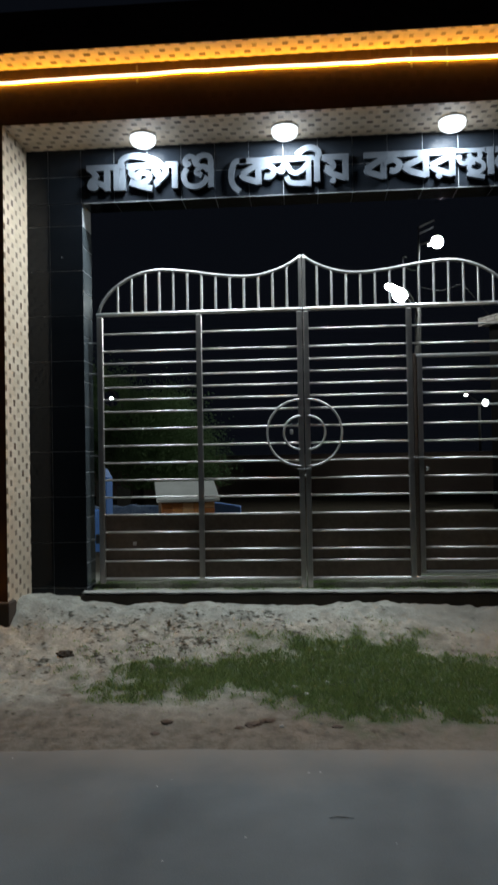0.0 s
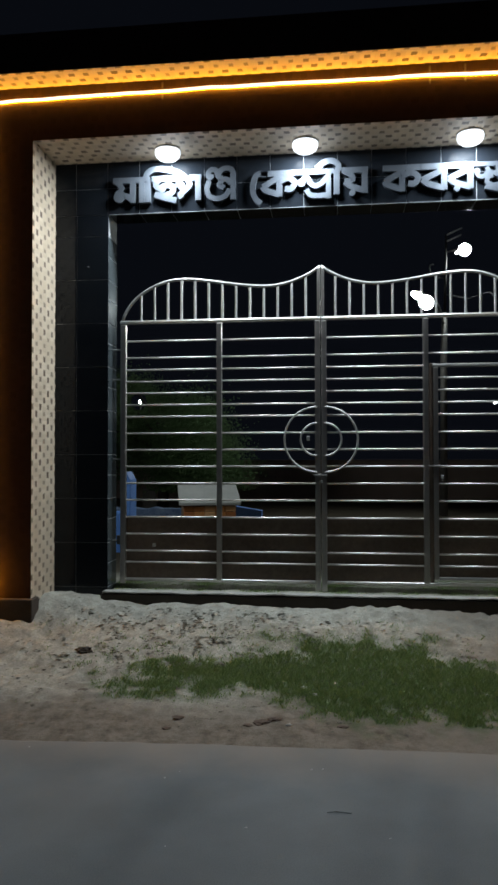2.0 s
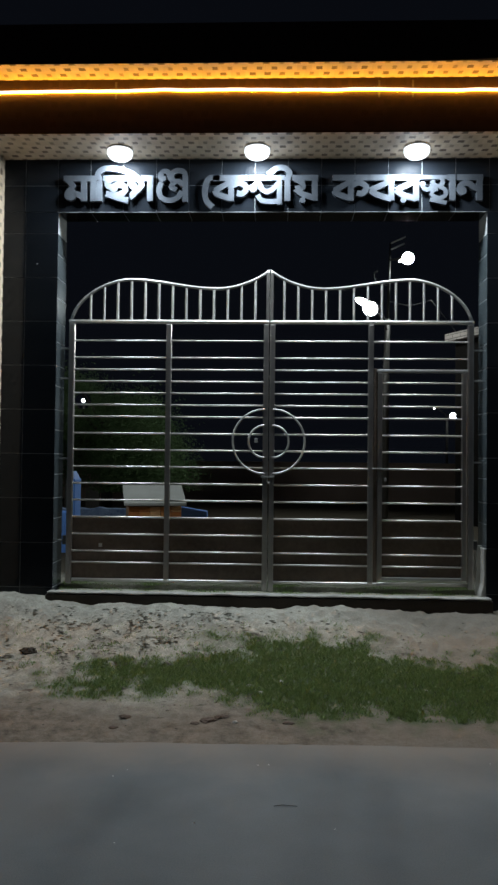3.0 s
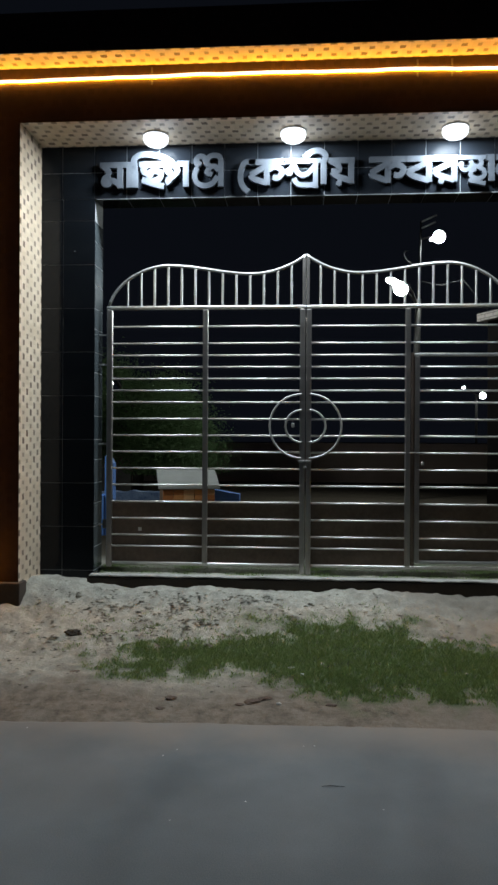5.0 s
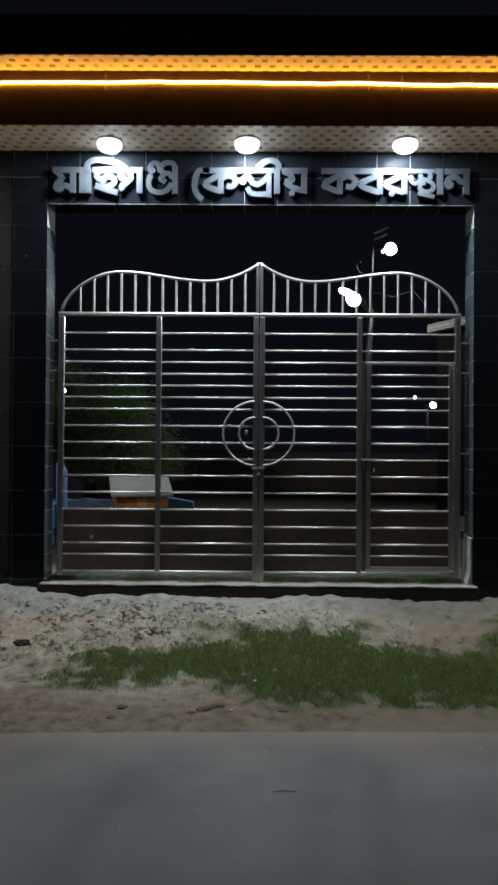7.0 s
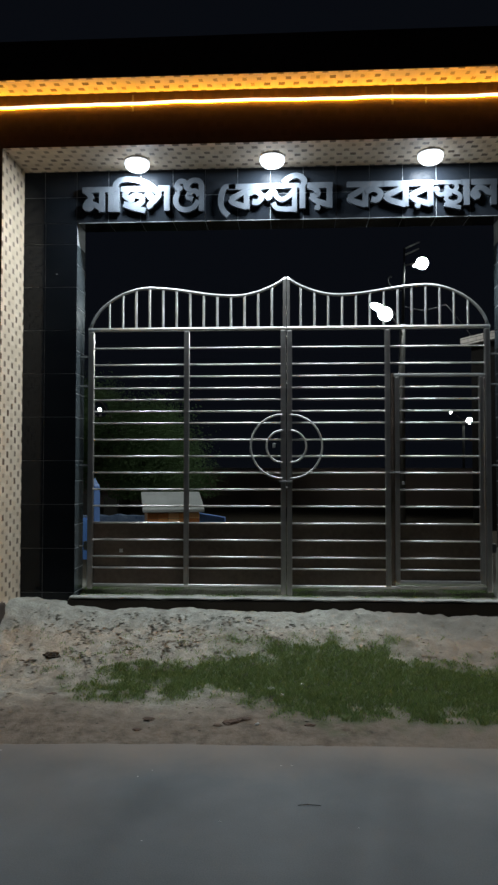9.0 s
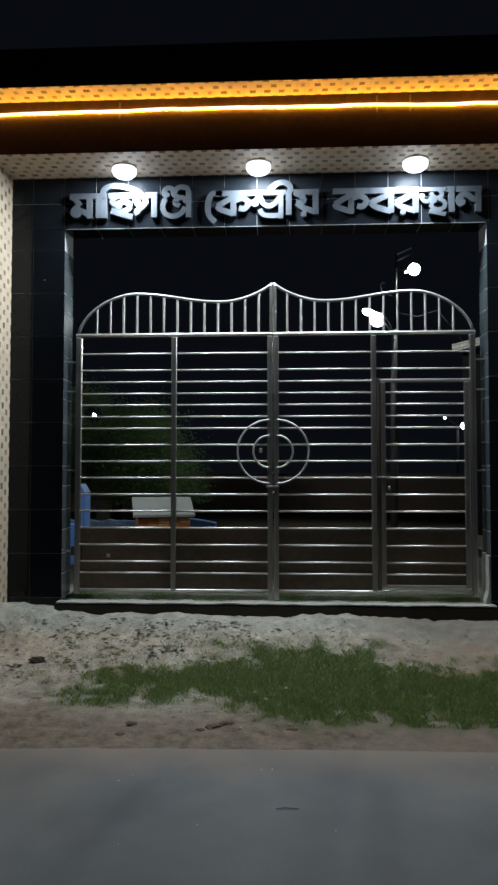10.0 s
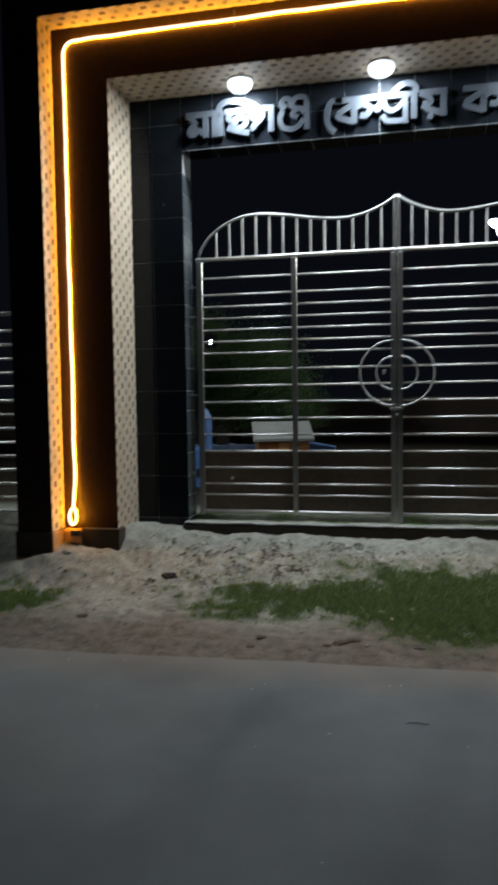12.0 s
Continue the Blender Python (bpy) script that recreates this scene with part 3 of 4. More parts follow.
part("latch", box(bmesh.new(), (-0.066, -0.038, 0.975), (0.056, -0.024, 0.992), 0.003), STEEL, left, "flat steel latch bar")
bm = turned(bmesh.new(), [(0, 0), (0.011, 0.002), (0.011, 0.012), (0, 0.016)], sides=12)
bmesh.ops.rotate(bm, verts=bm.verts, cent=(0, 0, 0), matrix=Matrix.Rotation(radians(90), 3, "X"))
bmesh.ops.translate(bm, verts=bm.verts, vec=(0.003, -0.026, 0.93))
part("latch_bolt", bm, STEEL, left)
for leaf, s in ((left, -1), (right, 1)):
    for z in (0.39, 1.12, 1.84, 2.11):
        bm = box(bmesh.new(), (min(s * 1.80, s * 1.878), -0.012, z), (max(s * 1.80, s * 1.878), 0.004, z + 0.014), 0.003)
        part("hinge_pin", bm, STEEL, leaf)
    bm = box(bmesh.new(), (min(s * 1.80, s * 1.835), -0.02, 0.36), (max(s * 1.80, s * 1.835), 0.02, 0.44), 0.004)
    part("hinge_block", bm, DARK_METAL, leaf)

part("sticker", box(bmesh.new(), (-1.512, 0.0085, 0.340), (-1.480, 0.0115, 0.372), 0.001), WHITE_PLASTIC, left, "small pale sticker on the panel")
bm = box(bmesh.new(), (-0.125, -0.034, 1.285), (-0.098, -0.012, 1.325), 0.006)
part("boss", bm, STEEL, left, "small bright boss inside the rings")

# side gate beside the portal
side_gate = thing("side_gate", "narrow stainless steel side gate with horizontal pipes", "gate")
for x in (-4.42, -3.30):
    part("post", box(bmesh.new(), (x - 0.025, -0.025, -0.2), (x + 0.025, 0.025, 1.95), 0.008), STEEL, side_gate)
for i in range(14):
    z = 0.009 + 0.1365 * i
    pipe("bar", (-4.42, 0, z), (-3.30, 0, z), 0.0115, side_gate, "", 10)
pipe("top_rail", (-4.44, 0, 1.95), (-3.28, 0, 1.95), 0.02, side_gate)

# ---------------------------------------------------------------- lamps of the portal
for x, y in ((-1.297, -0.328), (-0.118, -0.348), (1.229, -0.348)):
    lamp = thing("soffit_downlight", "round white soffit downlight, switched on", "lamp", "soffit downlights", (x, y, SOFFIT))
    part("housing", turned(bmesh.new(), [(0.0, -0.0005), (0.110, -0.0005), (0.112, -0.006), (0.110, -0.012), (0, -0.012)]), WHITE_PLASTIC, lamp, "", True)
    part("diffuser", turned(bmesh.new(), [(0.106, -0.012), (0.109, -0.034), (0.100, -0.060), (0.078, -0.080), (0.042, -0.091), (0, -0.095)]), LAMP, lamp, "glowing cool white dome", True).visible_shadow = False
    beam = new("downlight_beam", bpy.data.lights.new("downlight_beam", "AREA"))
    beam.data.shape, beam.data.size, beam.data.energy, beam.data.color = "DISK", 0.19, BEAM_WATTS, (0.82, 0.93, 1.0)
    beam.parent, beam.location = lamp, (0, 0, -0.022)

# rope light round the recessed face
ROPE_IN_X, ROPE_IN_Z, ROPE_Y = 2.754, 4.112, FACE_Y - 0.015


def rope_line():
    pts = []
    bend = 0.10

    def wave(u, k):
        return 0.009 * noise.noise((u * 1.9, k, 0)) + 0.004 * noise.noise((u * 5.0, k, 4))

    for i in range(80):
        z = 0.150 + (ROPE_IN_Z - bend - 0.150) * i / 79
        pts.append((-ROPE_IN_X + wave(z, 1), ROPE_Y - 0.060 * (1 - smooth_step(0.1, 0.5, z)), z))
    for i in range(1, 12):
        a = math.pi / 2 * i / 12
        pts.append((-ROPE_IN_X + bend * (1 - math.cos(a)), ROPE_Y, ROPE_IN_Z - bend + bend * math.sin(a)))
    n = 110
    for i in range(n):
        x = -ROPE_IN_X + bend + 2 * (ROPE_IN_X - bend) * i / (n - 1)
        pts.append((x, ROPE_Y, ROPE_IN_Z + 1.4 * wave(x, 2) + 0.015 * math.sin(math.pi * i / (n - 1)) * (1 - 0.35 * x)))
    for i in range(1, 12):
        a = math.pi / 2 * i / 12
        pts.append((ROPE_IN_X - bend * (1 - math.sin(a)), ROPE_Y, ROPE_IN_Z - bend * (1 - math.cos(a))))
    for i in range(80):
        z = ROPE_IN_Z - bend - (ROPE_IN_Z - bend - 0.05) * i / 79
        pts.append((ROPE_IN_X + wave(z, 3), ROPE_Y, z))
    return pts


rope = thing("rope_light", "glowing amber rope light clipped round the portal face", "rope light")
part("rope", tube(bmesh.new(), rope_line(), 0.0118, 8), ROPE, rope, "glowing flexible tube", True)
part("white_core", tube(bmesh.new(), [(x, y - 0.0085, z - 0.0010) for x, y, z in rope_line()], 0.0104, 8), CORE_GLOW, rope, "pale glowing strip added to whiten the rope's core", True)
# the loose end turned back in a loop
loop = [(-ROPE_IN_X + 0.033 * math.sin(a) * 1.0, ROPE_Y - 0.060, 0.088 + 0.07 * math.cos(a)) for a in [0.35 + (2 * math.pi - 0.7) * k / 22 for k in range(23)]]
part("end_loop", tube(bmesh.new(), loop, 0.0118, 8), ROPE, rope, "loose end bent into a loop", True)
part("white_core", tube(bmesh.new(), [(x, y - 0.0085, z - 0.0010) for x, y, z in loop], 0.0104, 8), CORE_GLOW, rope, "pale glowing strip added to whiten the rope's core", True)
for x in (-1.27, 0.87, 1.14):
    part("clip", box(bmesh.new(), (x - 0.008, FACE_Y - 0.004, ROPE_IN_Z - 0.045), (x + 0.008, FACE_Y - 0.0005, ROPE_IN_Z + 0.095), 0.001), RENDER, rope, "clear plastic strap")
bm = box(bmesh.new(), (-2.785, FACE_Y - 0.075, -0.085), (-2.700, FACE_Y - 0.035, -0.035), 0.008)
part("plug", bm, RENDER, rope, "small dark plug box below the loop")

# ---------------------------------------------------------------- sign letters
SIGN_FRONT, SIGN_BACK = WALL_Y - 0.035, WALL_Y
HEAD_TOP, BASE_LINE = 3.585, 3.365


def onto_wall(v):
    """Letter outlines fit the camera's view in a plane 0.26 m out; scales a point about the eye to the face of the
    board.
    """
    return 0.131 + (v[0] - 0.131) * 1.0152, 1.214 + (v[1] - 1.214) * 1.0152


def letter(word, x0, x1, lines, dots=(), width=0.051, z0=BASE_LINE, z1=HEAD_TOP):
    """One letter of board 35 mm thick, cut in broad strokes; lines in parts of its cell, dots as (u, w, radius)."""
    bm = bmesh.new()

    def slab(rim, n):
        front = SIGN_FRONT - 0.0007 * n
        a = [bm.verts.new((x, front, z)) for x, z in rim]
        b = [bm.verts.new((x, SIGN_BACK, z)) for x, z in rim]
        return a, b

    for n, line in enumerate(lines):
        pts = [Vector((*onto_wall((x0 + u * (x1 - x0), z0 + w * (z1 - z0))), 0)) for u, w in line]
        fine = []
        for i in range(len(pts) - 1):
            a, b = pts[max(i - 1, 0)], pts[min(i + 2, len(pts) - 1)]
            p, q = pts[i], pts[i + 1]
            fine += bezier(p, p + (q - a) / 6, q - (b - p) / 6, q, 6 if len(pts) > 2 else 1)[(1 if i else 0):]
        fine = [Vector(f) for f in fine]
        rows = []
        for i, p in enumerate(fine):
            d = (fine[min(i + 1, len(fine) - 1)] - fine[max(i - 1, 0)]).normalized()
            s = Vector((-d.y, d.x, 0)) * width / 2
            (f0, f1), (b0, b1) = slab([((p + s).x, (p + s).y), ((p - s).x, (p - s).y)], n)
            rows.append((f0, f1, b1, b0))
        for a, b in zip(rows, rows[1:]):
            for k in range(4):
                bm.faces.new((a[k], a[(k + 1) % 4], b[(k + 1) % 4], b[k]))
        bm.faces.new(rows[0])
        bm.faces.new(rows[-1])
    for n, (u, w, r) in enumerate(dots):
        cx, cz = onto_wall((x0 + u * (x1 - x0), z0 + w * (z1 - z0)))
        a, b = slab([(cx + r * math.cos(math.pi * k / 8), cz + r * math.sin(math.pi * k / 8)) for k in range(16)], len(lines) + n)
        bm.faces.new(a)
        bm.faces.new(b)
        for k in range(16):
            bm.faces.new((a[k], a[(k + 1) % 16], b[(k + 1) % 16], b[k]))
    bmesh.ops.recalc_face_normals(bm, faces=bm.faces)
    return part("letter", bm, LETTER, word)


BAR = [(0.0, 0.905), (1.0, 0.905)]
STEM = [(0.87, 0.92), (0.87, 0.0)]
MA = [BAR, STEM, [(0.10, 0.90), (0.30, 0.74), (0.44, 0.50)], [(0.44, 0.52), (0.24, 0.40), (0.16, 0.20), (0.36, 0.14), (0.50, 0.30), (0.87, 0.14)]]
AA = [BAR, [(0.55, 0.92), (0.55, 0.0)]]
HA = [BAR, [(0.34, 0.90), (0.16, 0.70), (0.30, 0.54), (0.56, 0.64), (0.82, 0.56), (0.78, 0.34), (0.46, 0.24), (0.12, 0.30)], [(0.12, 0.30), (0.52, 0.14), (0.96, 0.02)]]
GA = [[(0.50, 0.905), (1.0, 0.905)], STEM, [(0.04, 0.60), (0.12, 0.86), (0.36, 0.88), (0.52, 0.64), (0.36, 0.44), (0.14, 0.26), (0.20, 0.12)]]
KA = [BAR, [(0.50, 0.92), (0.50, 0.0)], [(0.50, 0.76), (0.06, 0.40)], [(0.06, 0.42), (0.14, 0.26), (0.50, 0.08)], [(0.50, 0.58), (0.74, 0.70), (0.92, 0.52), (0.82, 0.28), (0.66, 0.30)]]
BA = [BAR, STEM, [(0.87, 0.78), (0.06, 0.40)], [(0.06, 0.42), (0.30, 0.24), (0.87, 0.06)]]
NA = [BAR, STEM, [(0.26, 0.26), (0.12, 0.42), (0.24, 0.64), (0.48, 0.66), (0.68, 0.50), (0.87, 0.48)]]
YA = [BAR, STEM, [(0.10, 0.86), (0.34, 0.74), (0.40, 0.54), (0.14, 0.46)], [(0.14, 0.48), (0.36, 0.28), (0.87, 0.10)]]

SIGN_LABEL = "pale grey raised sign lettering on the black tiled lintel"
word = thing("sign_word", SIGN_LABEL, "sign", "sign words")
letter(word, -1.802, -1.598, MA, [(0.24, 0.22, 0.037)])
letter(word, -1.600, -1.496, AA)
letter(word, -1.520, -1.137, [[(0.075, 0.92), (0.075, 0.0)], [(0.075, 0.86), (0.05, 1.10), (0.20, 1.29), (0.48, 1.28), (0.78, 1.12), (0.95, 0.90)]])
letter(word, -1.456, -1.225, HA, [(0.40, 0.50, 0.036)])
letter(word, -1.228, -1.018, GA, [(0.17, 0.60, 0.035)])
letter(word, -0.985, -0.714,
       [[(0.14, 0.60), (0.06, 0.36), (0.16, 0.14), (0.42, 0.07), (0.66, 0.15), (0.80, 0.34)],
        [(0.22, 0.64), (0.10, 0.78), (0.20, 0.92), (0.36, 0.90), (0.42, 0.74), (0.56, 0.62), (0.46, 0.47), (0.62, 0.38)],
        [(0.42, 0.74), (0.52, 0.90), (0.70, 0.95), (0.88, 0.88), (0.90, 0.62), (0.90, 0.03)],
        [(0.56, 0.62), (0.72, 0.62), (0.84, 0.50)]], [(0.20, 0.72, 0.026)], 0.046, 3.350, 3.645)
word = thing("sign_word", SIGN_LABEL, "sign", "sign words")
letter(word, -0.590, -0.440, [[(1.0, 0.905), (0.42, 0.905), (0.18, 0.62), (0.14, 0.24), (0.32, -0.06), (0.60, -0.24)]], width=0.048)
letter(word, -0.500, -0.185, KA)
letter(word, -0.200, 0.120,
       [BAR, [(0.14, 0.60), (0.28, 0.76), (0.38, 0.56), (0.52, 0.46)],
        [(0.50, 0.46), (0.68, 0.55), (0.84, 0.76)],
        [(0.86, 0.92), (0.86, 0.08)],
        [(0.28, 0.38), (0.38, 0.21), (0.62, 0.17), (0.88, 0.19)]], [(0.15, 0.58, 0.036)], 0.044, 3.310, 3.592)
letter(word, -0.060, 0.195, [[(0.80, 0.92), (0.80, 0.0)], [(0.80, 0.86), (0.86, 1.12), (0.66, 1.30), (0.40, 1.26), (0.14, 1.02)]])
letter(word, 0.185, 0.408, YA, [(0.40, 0.02, 0.026)])
word = thing("sign_word", SIGN_LABEL, "sign", "sign words")
letter(word, 0.531, 0.845, KA)
letter(word, 0.840, 1.062, BA)
letter(word, 1.058, 1.272, BA, [(0.36, 0.02, 0.026)])
letter(word, 1.262, 1.515,
       [BAR, [(0.08, 0.74), (0.20, 0.52), (0.36, 0.50), (0.50, 0.66)],
        [(0.78, 0.86), (0.82, 0.70), (0.68, 0.60), (0.53, 0.66), (0.46, 0.80)],
        [(0.68, 0.60), (0.89, 0.48), (0.91, 0.30), (0.70, 0.20), (0.47, 0.30), (0.50, 0.46), (0.64, 0.52)],
        [(0.40, 0.15), (0.95, 0.03)]], [(0.15, 0.68, 0.024)], 0.036, 3.335, 3.590)
letter(word, 1.508, 1.590, AA)
letter(word, 1.580, 1.811, NA, [(0.24, 0.38, 0.036)])

# ---------------------------------------------------------------- beyond the gate
INNER_Z = -0.12

grave = thing("brick_grave", "low orange brick grave with a sloping pale cement slab", "grave", "", (-1.597, 3.6, INNER_Z + 0.06))
grave.rotation_euler = (0, 0, radians(14))
part("core", box(bmesh.new(), (-0.366, 0.02, -0.1), (0.366, 0.80, 0.535)), surface("mortar", (0.20, 0.12, 0.07), (0.32, 0.19, 0.11), 8), grave)
bm = bmesh.new()
box(bm, (-0.43, -0.065, 0.540), (0.43, 0.57, 0.58), 0.008)
for v in bm.verts:
    v.co.z += (v.co.y + 0.07) * 0.36
part("slab", bm, SLAB, grave, "sloping pale cement slab")
w = 0.142
bricks = []
for n, (dark, light) in enumerate((((0.70, 0.27, 0.08), (0.85, 0.40, 0.15)), ((0.48, 0.16, 0.05), (0.66, 0.25, 0.08)), ((0.82, 0.44, 0.20), (0.92, 0.55, 0.28)))):
    fired = surface("fired_orange_brick", dark, light, 3, (0.75, 0.9), fine=30, relief=0.4)
    bricks.append(mesh_of("brick", box(bmesh.new(), (-w / 2, 0, 0), (w / 2, 0.04, 0.068), 0.004), fired))
for r in range(7):
    for i in range(5):
        ob = new("brick", random.choice(bricks))
        ob.parent = grave
        ob.location = (-0.292 + 0.146 * i, -0.02 + random.uniform(-0.006, 0.008), 0.0765 * r)

pier = thing("blue_pier", "blue painted masonry pier with a chamfered corner", "pier", "", (-2.63, 3.0, INNER_Z))
bm = bmesh.new()
box(bm, (-0.01, 0.0, 0.0), (0.068, 0.3, 1.08), 0.012)
for v in bm.verts:
    if v.co.z > 0.9 and v.co.x > 0.03:
        v.co.z -= 0.10
part("base", box(bmesh.new(), (-0.22, -0.02, 0.0), (-0.012, 0.3, 0.54), 0.012), BLUE, pier)
part("shaft", bm, BLUE, pier)
low = thing("blue_wall", "low blue painted garden wall behind the grave", "wall", "", (0, 4.35, INNER_Z))
bm = bmesh.new()
box(bm, (-1.95, 0.0, 0.0), (-0.945, 0.16, 0.495), 0.015)
bmesh.ops.bisect_plane(bm, geom=bm.verts[:] + bm.edges[:] + bm.faces[:], plane_co=(-1.32, 0, 0), plane_no=(1, 0, 0))
for v in bm.verts:
    if v.co.z > 0.2:
        v.co.z += 0.045 if v.co.x < -1.2 else -0.015
part("wall_body", bm, BLUE, low)
# Left length of the low wall: worn, with its shade put into the colour.
kerb = thing("blue_wall_left", "worn left length of the low wall, its shade coloured in", "kerb", "", (0, 4.38, INNER_Z))
WORN_SHADED_BLUE = surface("worn_shaded_blue_cement", (0.025, 0.055, 0.14), (0.20, 0.26, 0.36), 7, (0.7, 0.9), fine=40, relief=0.5, spread=(0.35, 0.75))
bm = box(bmesh.new(), (-4.0, 0.0, 0.0), (-1.96, 0.18, 0.50), 0.012)
bmesh.ops.subdivide_edges(bm, edges=[e for e in bm.edges if abs(e.verts[0].co.x - e.verts[1].co.x) > 1], cuts=40)
for v in bm.verts:
    if v.co.z > 0.3:
        v.co.z += 0.03 * noise.noise((v.co.x * 6, 2, 8))
part("wall_body", bm, WORN_SHADED_BLUE, kerb)
for x, y, h in ((-4.35, 9.0, 0.66), (-3.95, 9.2, 0.62), (-3.75, 8.9, 0.58)):
    st = thing("headstone", "small grey headstone among dark shrubs", "headstone", "headstones", (x, y, INNER_Z))
    bm = box(bmesh.new(), (-0.09, -0.04, 0), (0.09, 0.04, h), 0.015)
    part("stone", bm, RENDER, st)


def tree(at, height, spread, leaves, leaf_size, label, low_crown=0.5):
    t = thing("tree", label, "tree", "", at)
    rng = random.Random(int(abs(at[0] * 100)))
    bm = bmesh.new()
    tube(bm, [(0, 0, -0.2), (0.03, 0.02, height * 0.2), (-0.04, 0.05, height * 0.42), (0.02, 0, height * 0.7)], [0.15, 0.12, 0.09, 0.04], 9)
    tips = []
    for i in range(26):
        z0 = height * rng.uniform(0.18, 0.62)
        a = rng.uniform(0, 2 * math.pi)
        out = spread * rng.uniform(0.45, 0.95)
        end = Vector((out * math.cos(a), out * math.sin(a), z0 + height * rng.uniform(-0.05, 0.30)))
        mid = Vector((0, 0, z0)).lerp(end, 0.5) + Vector((0, 0, 0.12 * height * rng.random()))
        tube(bm, [(0, 0, z0), mid, end], [0.045, 0.028, 0.010], 6)
        tips += [mid, end, mid.lerp(end, 0.5)]
    part("trunk", bm, BARK, t, "dark branching trunk", True)
    vs, fs = [], []
    for i in range(leaves):
        c = rng.choice(tips)
        p = c + Vector((rng.gauss(0, 1) * 0.26 * spread * 0.55, rng.gauss(0, 1) * 0.26 * spread * 0.55, rng.gauss(0, 1) * 0.14 * height * 0.55))
        if p.z < low_crown or math.hypot(at[0] + p.x + 4.247 + 0.2665 * p.y, at[2] + p.z - 2.425 - 0.0807 * p.y) < 0.19:
            continue
        d = Vector((rng.uniform(-1, 1), rng.uniform(-1, 1), rng.uniform(-0.9, 0.3))).normalized()
        s = d.orthogonal().normalized()
        s = (Matrix.Rotation(rng.uniform(0, 6.3), 3, d) @ s)
        L = leaf_size * rng.uniform(0.6, 1.3)
        n = d.cross(s) * L * 0.12
        k = len(vs)
        vs += [p - d * L * 0.5, p + s * L * 0.22 + n, p + d * L * 0.5, p - s * L * 0.22 + n]
        fs += [(k, k + 1, k + 2), (k, k + 2, k + 3)]
    me = bpy.data.meshes.new("crown")
    me.from_pydata([tuple(v) for v in vs], [], fs)
    me.materials.append(LEAF)
    ob = new("crown", me)
    ob.parent = t
    ob["label"] = "loose crown of small dark green leaves"
    return t


tree((-3.7, 9.6, INNER_Z), 3.1, 1.9, 85000, 0.062, "leafy green tree in the dark graveyard", 0.55)
tree((-7.4, 11.5, INNER_Z), 3.6, 2.2, 9000, 0.11, "dark bushy tree farther off in the graveyard", 0.4)


def lamp_head(parent, at, aim, r, glass=None, name="lamp_head"):
    """A flood lamp: finned dark shell with a glowing glass face, turned to aim."""
    m = look(at, aim)
    bm = turned(bmesh.new(), [(0.0, 0.16), (r * 0.45, 0.15), (r * 0.9, 0.09), (r * 1.12, 0.02), (r * 1.12, -0.01), (r, -0.012), (r, 0.0), (0, 0.0)], sides=20)
    bm.transform(m)
    shell = part(name, bm, DARK_METAL, parent, "", True)
    bm = turned(bmesh.new(), [(0, -0.030), (r * 0.6, -0.022), (r * 0.97, -0.004)], sides=20)
    bm.transform(m)
    part("glass", bm, glass or FLOOD, shell, "glowing white lamp glass", True)


pole = thing("lamp_pole", "tall steel pole with two floodlights and loose wires", "lamp post")
PX, PY = 2.52, 9.7
part("shaft", tube(bmesh.new(), [(PX - 0.02, PY, INNER_Z - 0.2), (PX, PY, 3.2), (PX + 0.03, PY, 4.3)], [0.085, 0.07, 0.06], 12), POLE, pole, "", True)
# Upper length coloured black, so that it stays dark beside the lamps.
part("upper_shaft", tube(bmesh.new(), [(PX + 0.03, PY, 4.3), (PX + 0.08, PY, 6.02)], [0.036, 0.022], 10), CABLE, pole, "", True)
# Two upper arms in white: the lamplight on them is put into their colour.
part("bracket", tube(bmesh.new(), [(PX + 0.08, PY, 6.00), (PX + 0.40, PY - 0.1, 6.12)], 0.018, 8), WHITE_PLASTIC, pole, "", True)
part("bracket", tube(bmesh.new(), [(PX + 0.08, PY, 5.86), (PX + 0.38, PY - 0.1, 5.97)], 0.018, 8), WHITE_PLASTIC, pole, "", True)
part("bracket", tube(bmesh.new(), [(PX + 0.06, PY, 5.62), (PX + 0.42, PY - 0.06, 5.68)], 0.018, 8), POLE, pole, "", True)
lamp_head(pole, (2.97, 9.60, 5.64), (1.2, 2.0, 2.2), 0.130)
# Tiny glowing head added for the bright plate beside the floodlight.
lamp_head(pole, (2.79, 9.56, 5.57), (2.0, 2.0, 3.0), 0.030, FAR_LAMP)
part("bracket", tube(bmesh.new(), [(PX + 0.02, PY, 4.16), (2.22, 9.25, 4.40)], 0.022, 8), POLE, pole, "", True)
lamp_head(pole, (2.08, 9.10, 4.41), (-0.6, 4.0, 0.6), 0.16)
bm = turned(bmesh.new(), [(0.0, 0.07), (0.5, 0.055), (0.9, 0.02), (1.0, 0.0), (0.94, -0.005), (0.0, -0.005)], sides=24)
bm.transform(look((1.93, 9.12, 4.56), (1.2, 3.0, 2.4), 24) @ Matrix.Diagonal((0.18, 0.075, 1, 1)))
head = part("second_head", bm, DARK_METAL, pole, "oval street lamp housing", True)
bm = turned(bmesh.new(), [(0.0, -0.03), (0.6, -0.024), (0.93, -0.006)], sides=24)
bm.transform(look((1.93, 9.12, 4.56), (1.2, 3.0, 2.4), 24) @ Matrix.Diagonal((0.18, 0.075, 1, 1)))
part("glass", bm, SIDE_LAMP, head, "glowing white lamp glass", True)
part("bracket", tube(bmesh.new(), bezier((PX, PY - 0.05, 4.05), (2.45, 9.5, 4.35), (2.3, 9.3, 4.58), (2.05, 9.17, 4.60), 10), 0.02, 8), POLE, pole, "", True)
